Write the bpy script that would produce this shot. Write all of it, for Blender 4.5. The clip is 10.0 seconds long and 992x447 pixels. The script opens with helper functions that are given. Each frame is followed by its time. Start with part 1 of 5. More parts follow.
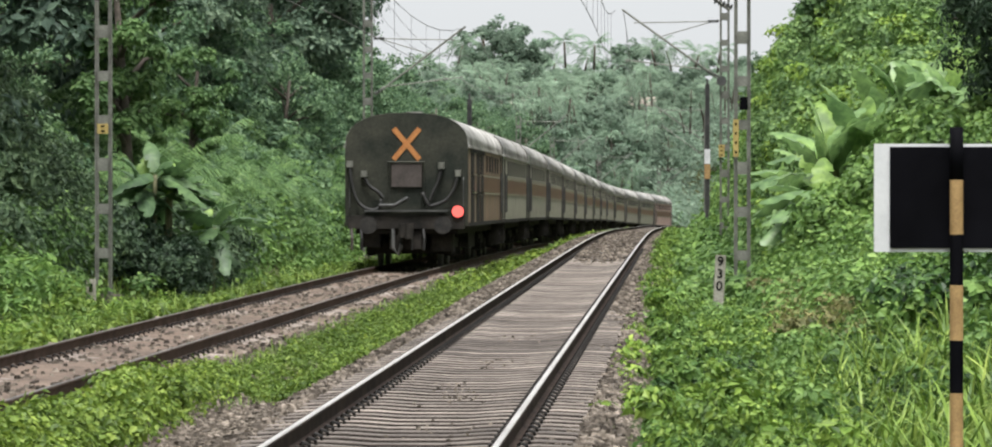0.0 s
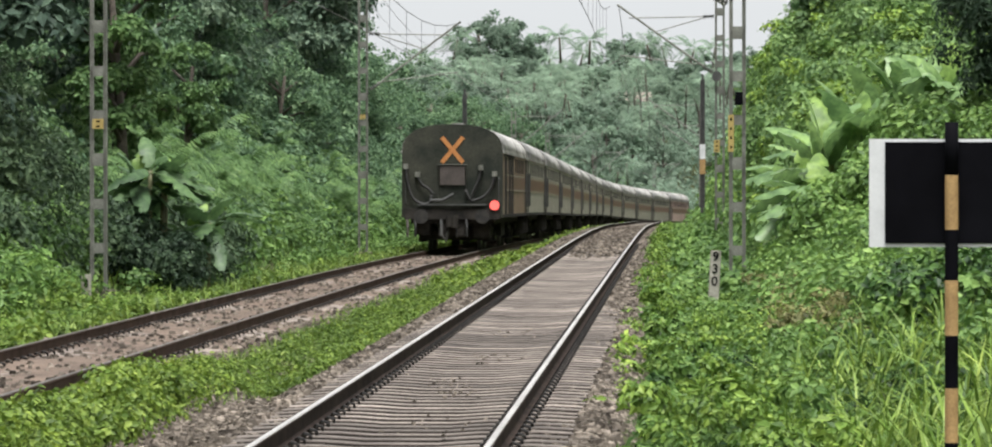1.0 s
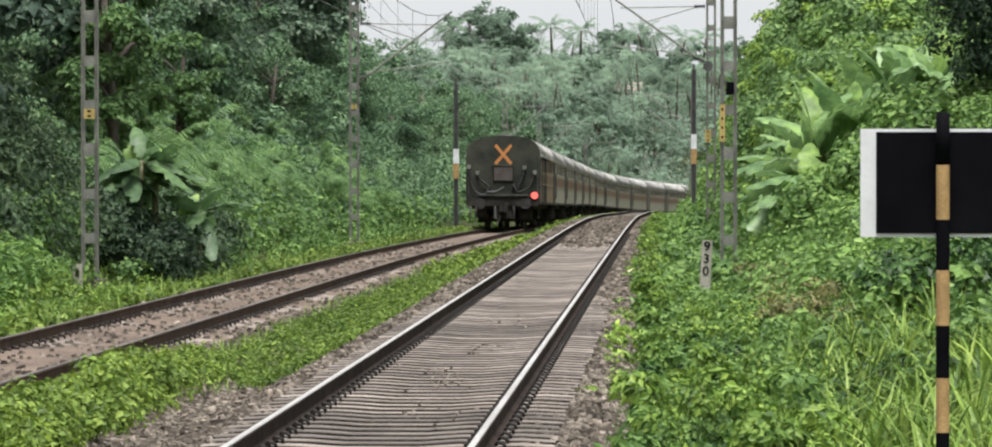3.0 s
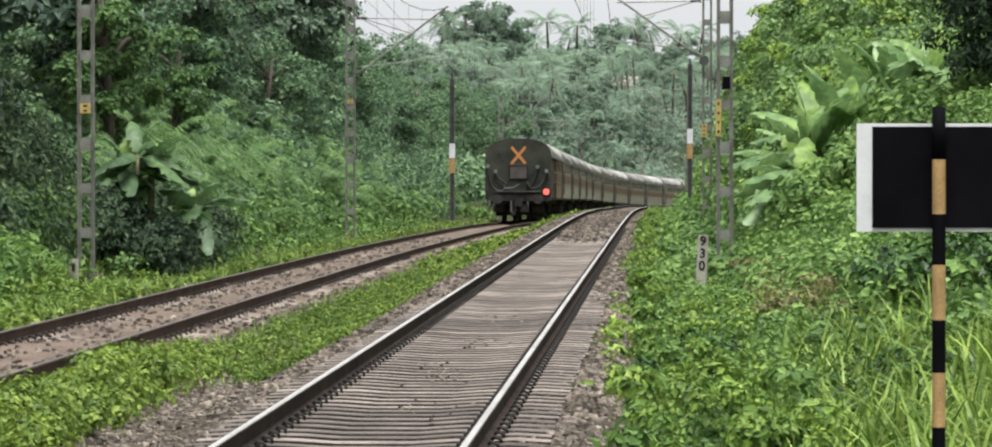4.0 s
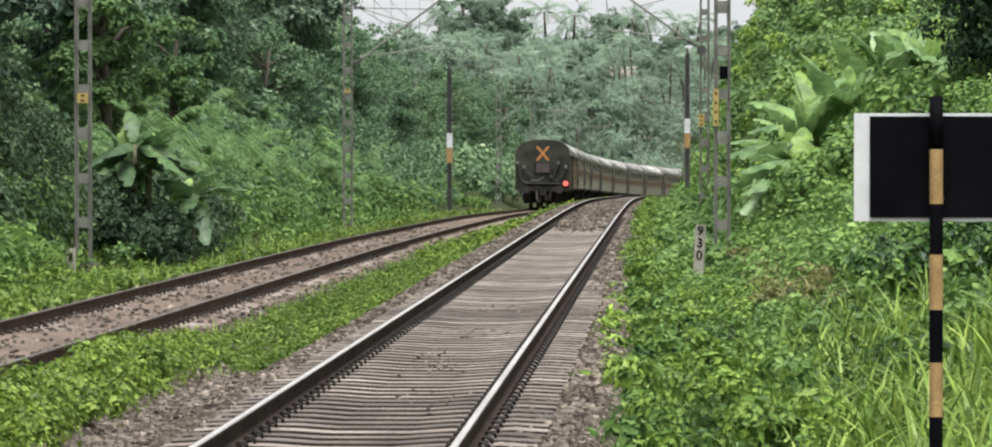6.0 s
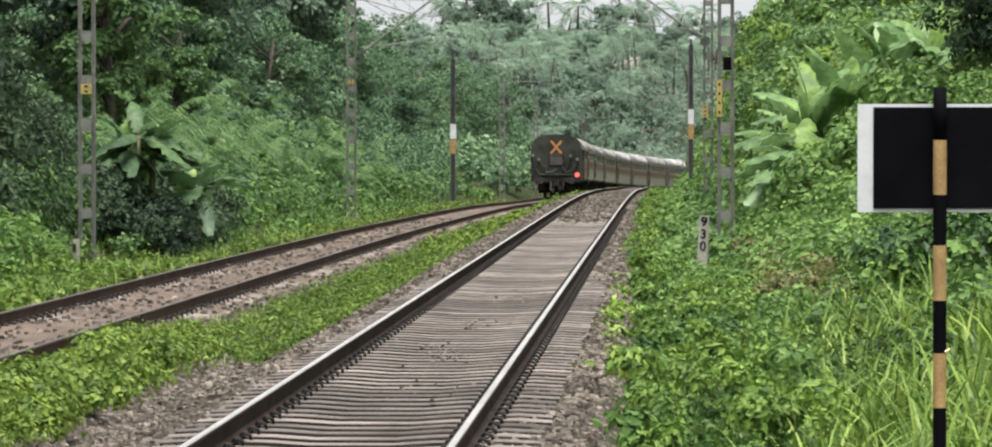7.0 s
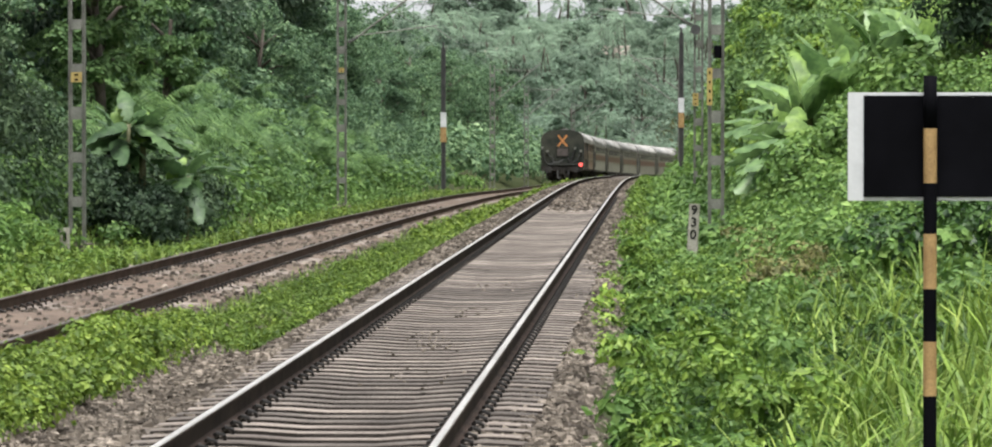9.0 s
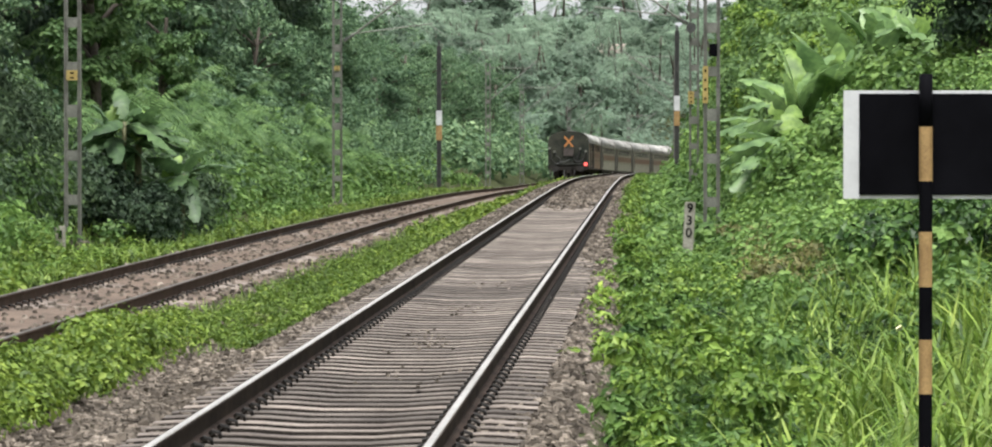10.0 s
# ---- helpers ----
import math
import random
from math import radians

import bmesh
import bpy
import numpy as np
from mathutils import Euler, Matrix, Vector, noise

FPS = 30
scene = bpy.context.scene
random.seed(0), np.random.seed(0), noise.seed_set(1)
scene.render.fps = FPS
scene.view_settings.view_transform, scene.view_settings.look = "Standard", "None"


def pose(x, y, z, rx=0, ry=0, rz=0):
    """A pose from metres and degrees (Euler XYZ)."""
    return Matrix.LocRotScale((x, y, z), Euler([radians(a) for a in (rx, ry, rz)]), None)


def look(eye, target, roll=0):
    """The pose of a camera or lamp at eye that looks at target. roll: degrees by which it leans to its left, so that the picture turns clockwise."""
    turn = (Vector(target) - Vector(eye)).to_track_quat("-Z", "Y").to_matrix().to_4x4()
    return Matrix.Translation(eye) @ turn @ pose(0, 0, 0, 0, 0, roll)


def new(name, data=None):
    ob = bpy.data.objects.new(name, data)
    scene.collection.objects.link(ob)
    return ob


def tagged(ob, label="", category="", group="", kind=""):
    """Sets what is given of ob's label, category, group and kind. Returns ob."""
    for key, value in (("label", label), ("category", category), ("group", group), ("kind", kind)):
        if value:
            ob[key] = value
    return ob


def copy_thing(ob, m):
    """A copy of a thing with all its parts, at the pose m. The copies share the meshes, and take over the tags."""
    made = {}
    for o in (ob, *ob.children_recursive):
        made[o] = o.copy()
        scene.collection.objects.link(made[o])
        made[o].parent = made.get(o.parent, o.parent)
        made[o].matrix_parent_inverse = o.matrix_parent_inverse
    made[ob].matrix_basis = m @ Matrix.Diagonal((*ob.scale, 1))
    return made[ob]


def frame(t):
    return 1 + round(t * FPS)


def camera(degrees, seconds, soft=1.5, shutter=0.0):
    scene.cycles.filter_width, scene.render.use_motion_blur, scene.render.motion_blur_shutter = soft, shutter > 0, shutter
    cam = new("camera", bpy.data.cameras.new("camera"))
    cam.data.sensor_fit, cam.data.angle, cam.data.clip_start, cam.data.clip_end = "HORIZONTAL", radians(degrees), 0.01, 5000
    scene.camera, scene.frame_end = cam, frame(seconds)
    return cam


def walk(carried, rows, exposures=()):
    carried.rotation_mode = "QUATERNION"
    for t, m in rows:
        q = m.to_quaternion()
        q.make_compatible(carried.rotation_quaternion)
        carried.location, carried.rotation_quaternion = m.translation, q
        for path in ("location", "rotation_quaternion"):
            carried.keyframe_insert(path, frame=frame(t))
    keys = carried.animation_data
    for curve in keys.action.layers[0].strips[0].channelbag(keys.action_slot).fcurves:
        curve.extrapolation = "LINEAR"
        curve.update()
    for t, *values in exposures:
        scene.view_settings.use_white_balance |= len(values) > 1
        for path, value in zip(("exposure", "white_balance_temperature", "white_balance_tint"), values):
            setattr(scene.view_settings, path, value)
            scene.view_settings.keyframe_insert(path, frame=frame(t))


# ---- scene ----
LENS_F = 7030.0                       # focal length in picture widths / 1568
EYE = (0.0, 0.0, 2.03)
cam = camera(2 * math.degrees(math.atan(784 / LENS_F)), 10.0, soft=2.0)
# the hand-held drift: seconds, sideways and vertical sway of the view
SWAY = [
    (0.0, 0.0, 0.0), (0.5, -4.6, -5.3), (1.0, -7.6, -7.6), (1.5, -12.2, -13.8), (2.0, -10.7, -16.8), (2.5, -15.3, -19.9),
    (4.0, -27.5, -32.1), (4.5, -27.5, -36.7), (5.0, -32.1, -39.8), (5.5, -33.7, -42.9), (7.0, -26.0, -62.8), (7.5, -30.6, -68.9),
    (8.0, -35.9, -73.5), (8.5, -41.3, -78.8), (9.0, -41.3, -81.2), (9.5, -45.9, -81.2), (10.0, -48.2, -84.2)]


def view(dx, dy):
    left = math.degrees(math.atan((303 + dx) / LENS_F))
    down = math.degrees(math.atan((48 - dy) / LENS_F))
    return pose(*EYE, 90 - down, 0, left)


walk(cam, [(t, view(dx, dy)) for t, dx, dy in SWAY])

# ---- world and light: bright overcast monsoon sky ----
world = bpy.data.worlds.new("sky")
scene.world = world
world.use_nodes = True
wn, wl = world.node_tree.nodes, world.node_tree.links
sky = wn.new("ShaderNodeTexSky")
sky.sky_type, sky.sun_disc = "NISHITA", False
sky.sun_elevation, sky.sun_rotation = radians(74), radians(172)
sky.air_density, sky.dust_density, sky.ozone_density = 1.0, 6.0, 1.0
grey = wn.new("ShaderNodeHueSaturation")
grey.inputs["Saturation"].default_value = 0.12
wl.new(sky.outputs[0], grey.inputs["Color"])
cloud = wn.new("ShaderNodeMix")          # an even cloud deck veils the clear sky
cloud.data_type = "RGBA"
cloud.inputs[0].default_value = 0.86
cloud.inputs[7].default_value = (3.3, 3.41, 3.5, 1)
wl.new(grey.outputs[0], cloud.inputs[6])
wl.new(cloud.outputs[2], wn["Background"].inputs["Color"])
wn["Background"].inputs["Strength"].default_value = 0.137
sun = new("sun", bpy.data.lights.new("sun", "SUN"))
sun.data.energy, sun.data.angle, sun.data.color = 3.45, radians(30), (1.0, 0.985, 0.965)
az, el = radians(172), radians(74)
sun.matrix_world = look((math.sin(az) * math.cos(el) * 50, math.cos(az) * math.cos(el) * 50, math.sin(el) * 50), (0, 0, 0))
scene.view_settings.exposure = 0.94


# ---- materials ----
def material(name, rough=0.6, metal=0.0):
    m = bpy.data.materials.new(name)
    m.use_nodes = True
    b = m.node_tree.nodes["Principled BSDF"]
    b.inputs["Roughness"].default_value, b.inputs["Metallic"].default_value = rough, metal
    return m, m.node_tree.nodes, m.node_tree.links, b


def noise_fac(n, l, scale, detail=4.0, stretch=None, rough=0.6, placed=False):
    t = n.new("ShaderNodeTexNoise")
    t.inputs["Scale"].default_value, t.inputs["Detail"].default_value, t.inputs["Roughness"].default_value = scale, detail, rough
    c = n.new("ShaderNodeTexCoord")
    if stretch:
        mp = n.new("ShaderNodeMapping")
        mp.inputs["Scale"].default_value = stretch
        l.new(c.outputs["Object"], mp.inputs["Vector"])
        l.new(mp.outputs[0], t.inputs["Vector"])
    elif placed:
        l.new(n.new("ShaderNodeNewGeometry").outputs["Position"], t.inputs["Vector"])
    else:
        l.new(c.outputs["Object"], t.inputs["Vector"])
    return t.outputs["Fac"]


def ramp(n, l, fac, stops):
    r = n.new("ShaderNodeValToRGB")
    e = r.color_ramp.elements
    while len(e) < len(stops):
        e.new(0.5)
    for el_, (p, c) in zip(e, stops):
        el_.position, el_.color = p, (*c, 1)
    l.new(fac, r.inputs["Fac"])
    return r.outputs["Color"]


def blend(n, l, a, b, fac, mode="MIX"):
    m = n.new("ShaderNodeMix")
    m.data_type, m.blend_type = "RGBA", mode
    for sock, v in ((m.inputs[6], a), (m.inputs[7], b), (m.inputs[0], fac)):
        if isinstance(v, (tuple, list)):
            sock.default_value = (*v, 1)
        elif isinstance(v, (int, float)):
            sock.default_value = v
        else:
            l.new(v, sock)
    return m.outputs[2]


def bump(n, l, b, fac, strength, dist):
    bp = n.new("ShaderNodeBump")
    bp.inputs["Strength"].default_value, bp.inputs["Distance"].default_value = strength, dist
    l.new(fac, bp.inputs["Height"])
    l.new(bp.outputs[0], b.inputs["Normal"])


def mottled(name, c1, c2, scale=3.0, fine=40.0, rough=0.6, metal=0.0, bump_d=0.003, stretch=None, vary=0.0, spec=0.5, grit=0.8, placed=False):
    """Two colours mixed by coarse noise, broken up by fine noise, with relief."""
    m, n, l, b = material(name, rough, metal)
    coarse = noise_fac(n, l, scale, 5, stretch, placed=placed)
    grain = noise_fac(n, l, fine, 3, placed=placed)
    col = ramp(n, l, coarse, [(0.32, c1), (0.68, c2)])
    g = ramp(n, l, grain, [(0.25, (0.62, 0.62, 0.62)), (0.75, (1.25, 1.25, 1.25))])
    col = blend(n, l, col, g, grit, "MULTIPLY")
    if vary:
        oi = n.new("ShaderNodeObjectInfo")
        v = ramp(n, l, oi.outputs["Random"], [(0.0, (1 - vary,) * 3), (1.0, (1 + vary,) * 3)])
        col = blend(n, l, col, v, 1.0, "MULTIPLY")
    l.new(col, b.inputs["Base Color"])
    b.inputs["Specular IOR Level"].default_value = spec
    bump(n, l, b, grain, 0.6, bump_d)
    return m


def leafy(name, dark, mid, light, rough=0.5, patch=0.25, thin=0.42, spec=0.25, neutral=False):
    """Foliage: each leaf has its own tone, patches of plants differ, light passes through."""
    m, n, l, b = material(name, rough)
    geo = n.new("ShaderNodeNewGeometry")
    col = ramp(n, l, geo.outputs["Random Per Island"], [(0.0, dark), (0.5, mid), (1.0, light)])
    t = noise_fac(n, l, patch, 3)
    p = ramp(n, l, t, [(0.3, (0.72,) * 3 if neutral else (0.66, 0.74, 0.7)), (0.7, (1.22,) * 3 if neutral else (1.2, 1.2, 1.12))])
    col = blend(n, l, col, p, 1.0, "MULTIPLY")
    t = noise_fac(n, l, patch * 4.5, 2)
    p = ramp(n, l, t, [(0.36, (0.7,) * 3 if neutral else (0.62, 0.68, 0.66)), (0.64, (1.25,) * 3 if neutral else (1.3, 1.26, 1.2))])
    col = blend(n, l, col, p, 1.0, "MULTIPLY")
    oi = n.new("ShaderNodeObjectInfo")
    v = ramp(n, l, oi.outputs["Random"], [(0.0, (0.9,) * 3 if neutral else (0.72, 0.76, 0.75)), (1.0, (1.1,) * 3 if neutral else (1.25, 1.2, 1.1))])
    col = blend(n, l, col, v, 1.0, "MULTIPLY")
    l.new(col, b.inputs["Base Color"])
    b.inputs["Specular IOR Level"].default_value = spec
    tr = n.new("ShaderNodeBsdfTranslucent")
    l.new(col, tr.inputs["Color"])
    mx = n.new("ShaderNodeMixShader")
    mx.inputs[0].default_value = thin
    l.new(b.outputs[0], mx.inputs[1])
    l.new(tr.outputs[0], mx.inputs[2])
    l.new(mx.outputs[0], n["Material Output"].inputs["Surface"])
    return m


def glowing(name, color, strength):
    m, n, l, b = material(name, 0.3)
    b.inputs["Base Color"].default_value = (*color, 1)
    b.inputs["Emission Color"].default_value = (*color, 1)
    b.inputs["Emission Strength"].default_value = strength
    return m


SOIL = mottled("soil", (0.03, 0.042, 0.016), (0.062, 0.068, 0.03), 0.4, 6, 0.9, bump_d=0.02, spec=0.08)
BALLAST = mottled("ballast", (0.0509, 0.0416, 0.033), (0.12, 0.097, 0.0776), 1.2, 9, 0.9, bump_d=0.05, grit=1.0)
DUSTY_BED = mottled("dusty_brown_ballast", (0.07, 0.047, 0.034), (0.16, 0.115, 0.085), 1.2, 9, 0.9, bump_d=0.05, grit=1.0)
STONE = leafy("crushed_stone", (0.045, 0.037, 0.03), (0.112, 0.094, 0.076), (0.235, 0.2, 0.165), 0.9, patch=0.5, thin=0.0, spec=0.2, neutral=True)
# Darker concrete: shade between the sleepers, painted on their side faces.
SIDE_SHADE = mottled("shaded_concrete_side", (0.018, 0.015, 0.013), (0.05, 0.042, 0.037), 3.0, 30, 0.9, spec=0.1)
CONCRETE = mottled("sleeper_concrete", (0.075, 0.061, 0.052), (0.215, 0.182, 0.157), 0.9, 22, 0.85, vary=0.45, placed=True)
RAIL_SIDE = mottled("rusty_rail", (0.018, 0.013, 0.011), (0.05, 0.035, 0.028), 2.0, 40, 0.85, spec=0.1)
RAIL_TOP = mottled("worn_rail_head", (0.62, 0.59, 0.56), (0.82, 0.79, 0.76), 0.5, 30, 0.45, 1.0, 0.0005)
CLIP = mottled("black_clip", (0.012, 0.011, 0.011), (0.03, 0.027, 0.025), 8, 60, 0.7)
GALV = mottled("galvanised_steel", (0.135, 0.138, 0.118), (0.255, 0.258, 0.225), 2.5, 30, 0.6, 0.3)
DARK_STEEL = mottled("dark_steel", (0.04, 0.042, 0.042), (0.09, 0.09, 0.085), 2, 25, 0.65)
WIRE = mottled("copper_wire", (0.07, 0.07, 0.068), (0.12, 0.12, 0.11), 1, 10, 0.5, 0.6)
WHITE = mottled("white_paint", (0.58, 0.59, 0.6), (0.74, 0.75, 0.76), 3, 40, 0.5, bump_d=0.0003, grit=0.15)
DIRTY_WHITE = mottled("dirty_whitewash", (0.2, 0.19, 0.15), (0.45, 0.43, 0.37), 5, 30, 0.8)
BLACK = mottled("black_paint", (0.003, 0.003, 0.004), (0.006, 0.006, 0.008), 3, 50, 0.7, bump_d=0.0003, grit=0.3, spec=0.03)
YELLOW = mottled("faded_yellow_paint", (0.31, 0.19, 0.075), (0.45, 0.29, 0.12), 7, 60, 0.65, bump_d=0.001)
SIGN_YELLOW = mottled("plate_yellow", (0.36, 0.26, 0.08), (0.48, 0.37, 0.13), 5, 40, 0.5)
COACH_END = mottled("coach_end_green", (0.02, 0.024, 0.019), (0.062, 0.062, 0.047), 1.0, 14, 0.7, spec=0.2)
COACH_SIDE = mottled("coach_side_olive", (0.24, 0.235, 0.185), (0.5, 0.475, 0.38), 1.1, 12, 0.55, stretch=(1.66, 3.96, 0.6), vary=0.1)
COACH_BAND = mottled("coach_band_brown", (0.13, 0.068, 0.05), (0.26, 0.135, 0.098), 1.0, 12, 0.45, stretch=(1.32, 3.03, 0.632))
COACH_RUST = mottled("coach_side_rusted", (0.15, 0.125, 0.088), (0.36, 0.235, 0.15), 1.3, 12, 0.6, stretch=(1.66, 3.0, 0.7))
COACH_LINE = mottled("coach_lining_cream", (0.312, 0.276, 0.204), (0.504, 0.456, 0.348), 1.5, 14, 0.6)
COACH_ROOF = mottled("coach_roof_grey", (0.1, 0.092, 0.08), (0.5, 0.49, 0.465), 0.7, 10, 0.6, vary=0.35)
PANE = mottled("dark_window", (0.012, 0.014, 0.014), (0.03, 0.032, 0.03), 2, 20, 0.8, spec=0.08)
# Sooty steel; also the painted dark of doorways and below the last end.
UNDER = mottled("soot_and_shade_black", (0.015, 0.0145, 0.014), (0.05, 0.045, 0.039), 2, 20, 0.85, spec=0.15)
RUBBER = mottled("rubber_hose", (0.012, 0.012, 0.012), (0.032, 0.031, 0.03), 4, 30, 0.65)
PLATE = mottled("gangway_plate", (0.05, 0.04, 0.036), (0.085, 0.07, 0.063), 3, 20, 0.65)
ORANGE = mottled("orange_paint", (0.42, 0.16, 0.045), (0.56, 0.24, 0.075), 4, 30, 0.6)
LOCO_RED = mottled("loco_paint", (0.48, 0.33, 0.29), (0.62, 0.46, 0.41), 1, 10, 0.5)
TAIL_GLOW = glowing("tail_lamp_glow", (0.9, 0.12, 0.1), 0.62)
BARK = mottled("bark", (0.05, 0.042, 0.032), (0.12, 0.1, 0.08), 3, 20, 0.9, bump_d=0.02)
STEM = mottled("banana_stem", (0.1, 0.11, 0.04), (0.17, 0.16, 0.08), 3, 20, 0.6)
# Blue in this tree leaf colour is raised to stand in for haze.
LEAF_MID = leafy("tree_leaves", (0.055, 0.11, 0.066), (0.122, 0.203, 0.12), (0.208, 0.305, 0.185), 0.5, patch=0.4, thin=0.32)
LEAF_SHRUB = leafy("shrub_leaves", (0.055, 0.112, 0.032), (0.118, 0.21, 0.06), (0.196, 0.3, 0.1), 0.5, thin=0.3)
LEAF_WEED = leafy("weed_leaves", (0.06, 0.12, 0.02), (0.15, 0.245, 0.044), (0.265, 0.36, 0.083), 0.5, patch=0.6, thin=0.28)
LEAF_VERGE = leafy("verge_leaves", (0.07, 0.12, 0.02), (0.16, 0.238, 0.042), (0.27, 0.345, 0.078), 0.5, patch=0.6, thin=0.3)
GRASS = leafy("grass_blades", (0.045, 0.095, 0.015), (0.145, 0.235, 0.043), (0.285, 0.365, 0.105), 0.5, patch=0.8, thin=0.28)
# Distance haze is put into these two colours as paler green.
LEAF_FAR = leafy("haze_pale_hill_leaves", (0.215, 0.308, 0.228), (0.26, 0.355, 0.262), (0.31, 0.402, 0.305), 0.85, patch=0.04, thin=0.6, spec=0.05, neutral=True)
PALM = leafy("haze_pale_palm_fronds", (0.185, 0.272, 0.19), (0.235, 0.325, 0.23), (0.3, 0.392, 0.285), 0.85, patch=0.05, thin=0.5, spec=0.05, neutral=True)
BANANA = leafy("banana_leaves", (0.12, 0.22, 0.088), (0.185, 0.3, 0.122), (0.265, 0.38, 0.175), 0.42, patch=1.0, thin=0.33, spec=0.45)

# The sign-board bush's own green; under weeds and grass it paints shade.
LEAF_DEEP = leafy("deep_green_and_shade_leaves", (0.012, 0.035, 0.01), (0.036, 0.085, 0.022), (0.09, 0.168, 0.048), 0.45, patch=0.6, thin=0.26)
BUFFER = mottled("greasy_buffer", (0.022, 0.022, 0.022), (0.05, 0.047, 0.043), 5, 25, 0.7, spec=0.2)
GRASS_PALE = leafy("pale_grass_blades", (0.1, 0.17, 0.035), (0.18, 0.27, 0.066), (0.28, 0.365, 0.115), 0.5, patch=0.8, thin=0.3)
BANANA_PALE = leafy("young_banana_leaf", (0.17, 0.28, 0.075), (0.22, 0.335, 0.095), (0.275, 0.39, 0.125), 0.45, patch=1.0, thin=0.35)
# Colour lifted above the plain shrub green to stand in for haze.
LEAF_BANK = leafy("haze_lifted_creeper_leaves", (0.066, 0.125, 0.05), (0.13, 0.218, 0.09), (0.21, 0.315, 0.142), 0.55, patch=0.4, thin=0.36)
LEAF_FERN = leafy("light_shrub_leaves", (0.076, 0.145, 0.056), (0.135, 0.23, 0.09), (0.205, 0.312, 0.135), 0.55, thin=0.36)
# Darker copy of BANANA: the left bank's shade put into the leaf colour.
BANANA_SHADED = leafy("shaded_banana_leaves", (0.045, 0.092, 0.042), (0.078, 0.142, 0.064), (0.13, 0.208, 0.096), 0.5, patch=1.0, thin=0.3, spec=0.4)
LEAF_CROWN = leafy("old_tree_leaves", (0.056, 0.092, 0.072), (0.112, 0.165, 0.128), (0.19, 0.255, 0.196), 0.55, patch=0.35, thin=0.34)
# Dark leaf green of the right trees; in the thickets it paints shade.
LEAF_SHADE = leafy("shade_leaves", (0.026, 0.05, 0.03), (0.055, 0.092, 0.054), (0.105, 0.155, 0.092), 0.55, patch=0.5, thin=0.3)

DRY_LEAF = leafy("withered_leaves", (0.13, 0.12, 0.05), (0.24, 0.22, 0.1), (0.34, 0.3, 0.15), 0.6, patch=0.8, thin=0.3)


# ---- mesh helpers ----
class Mesh:
    """Collects vertices and faces of one part."""

    def __init__(self):
        self.v, self.f = [], []

    def add(self, vs, fs):
        k = len(self.v)
        self.v += [tuple(p) for p in vs]
        self.f += [tuple(i + k for i in f) for f in fs]
        return self

    def box(self, c, s, m=None, ch=0.0):
        """A box of size s round c, its upright edges chamfered by ch."""
        hx, hy, hz = (a / 2 for a in s)
        if ch:
            ring = [(-hx + ch, -hy), (hx - ch, -hy), (hx, -hy + ch), (hx, hy - ch), (hx - ch, hy), (-hx + ch, hy), (-hx, hy - ch), (-hx, -hy + ch)]
        else:
            ring = [(-hx, -hy), (hx, -hy), (hx, hy), (-hx, hy)]
        k = len(ring)
        vs = [Vector((x, y, z)) for z in (-hz, hz) for x, y in ring]
        if m is not None:
            vs = [m @ p for p in vs]
        vs = [p + Vector(c) for p in vs]
        fs = [tuple(range(k - 1, -1, -1)), tuple(range(k, 2 * k))] + [(i, (i + 1) % k, k + (i + 1) % k, k + i) for i in range(k)]
        return self.add(vs, fs)

    def tube(self, pts, r, sides=6, r2=None, cap=True):
        """A round bar along pts, tapering from r to r2."""
        pts = [Vector(p) for p in pts]
        r2 = r if r2 is None else r2
        vs, fs, n = [], [], len(pts)
        for i, p in enumerate(pts):
            d = (pts[min(i + 1, n - 1)] - pts[max(i - 1, 0)]).normalized()
            a = d.orthogonal().normalized() if abs(d.z) > 0.99 else d.cross(Vector((0, 0, 1))).normalized()
            b = d.cross(a)
            rr = r + (r2 - r) * i / max(n - 1, 1)
            vs += [p + (a * math.cos(2 * math.pi * k / sides) + b * math.sin(2 * math.pi * k / sides)) * rr for k in range(sides)]
        for i in range(n - 1):
            fs += [(i * sides + k, i * sides + (k + 1) % sides, (i + 1) * sides + (k + 1) % sides, (i + 1) * sides + k) for k in range(sides)]
        if cap:
            fs += [tuple(range(sides - 1, -1, -1)), tuple(range((n - 1) * sides, n * sides))]
        return self.add(vs, fs)

    def lathe(self, a, b, radii, sides=8):
        """A turned piece from a to b whose radius follows radii."""
        a, b = Vector(a), Vector(b)
        d = (b - a).normalized()
        p = d.orthogonal().normalized()
        q = d.cross(p)
        n, vs, fs = len(radii), [], []
        for i, r in enumerate(radii):
            c = a + (b - a) * i / (n - 1)
            vs += [c + (p * math.cos(2 * math.pi * k / sides) + q * math.sin(2 * math.pi * k / sides)) * r for k in range(sides)]
        for i in range(n - 1):
            fs += [(i * sides + k, i * sides + (k + 1) % sides, (i + 1) * sides + (k + 1) % sides, (i + 1) * sides + k) for k in range(sides)]
        fs += [tuple(range(sides - 1, -1, -1)), tuple(range((n - 1) * sides, n * sides))]
        return self.add(vs, fs)

    def data(self, name, mat, smooth=False):
        me = bpy.data.meshes.new(name)
        me.from_pydata(self.v, [], self.f)
        me.materials.append(mat)
        if smooth:
            me.polygons.foreach_set("use_smooth", [True] * len(self.f))
        me.update()
        return me


def part(name, mesh, mat, parent=None, label="", smooth=False):
    """Links a mesh as one object, under a thing or a part where one is given."""
    ob = new(name, mesh.data(name, mat, smooth) if isinstance(mesh, Mesh) else mesh)
    if parent is not None:
        ob.parent = parent
    return tagged(ob, label)


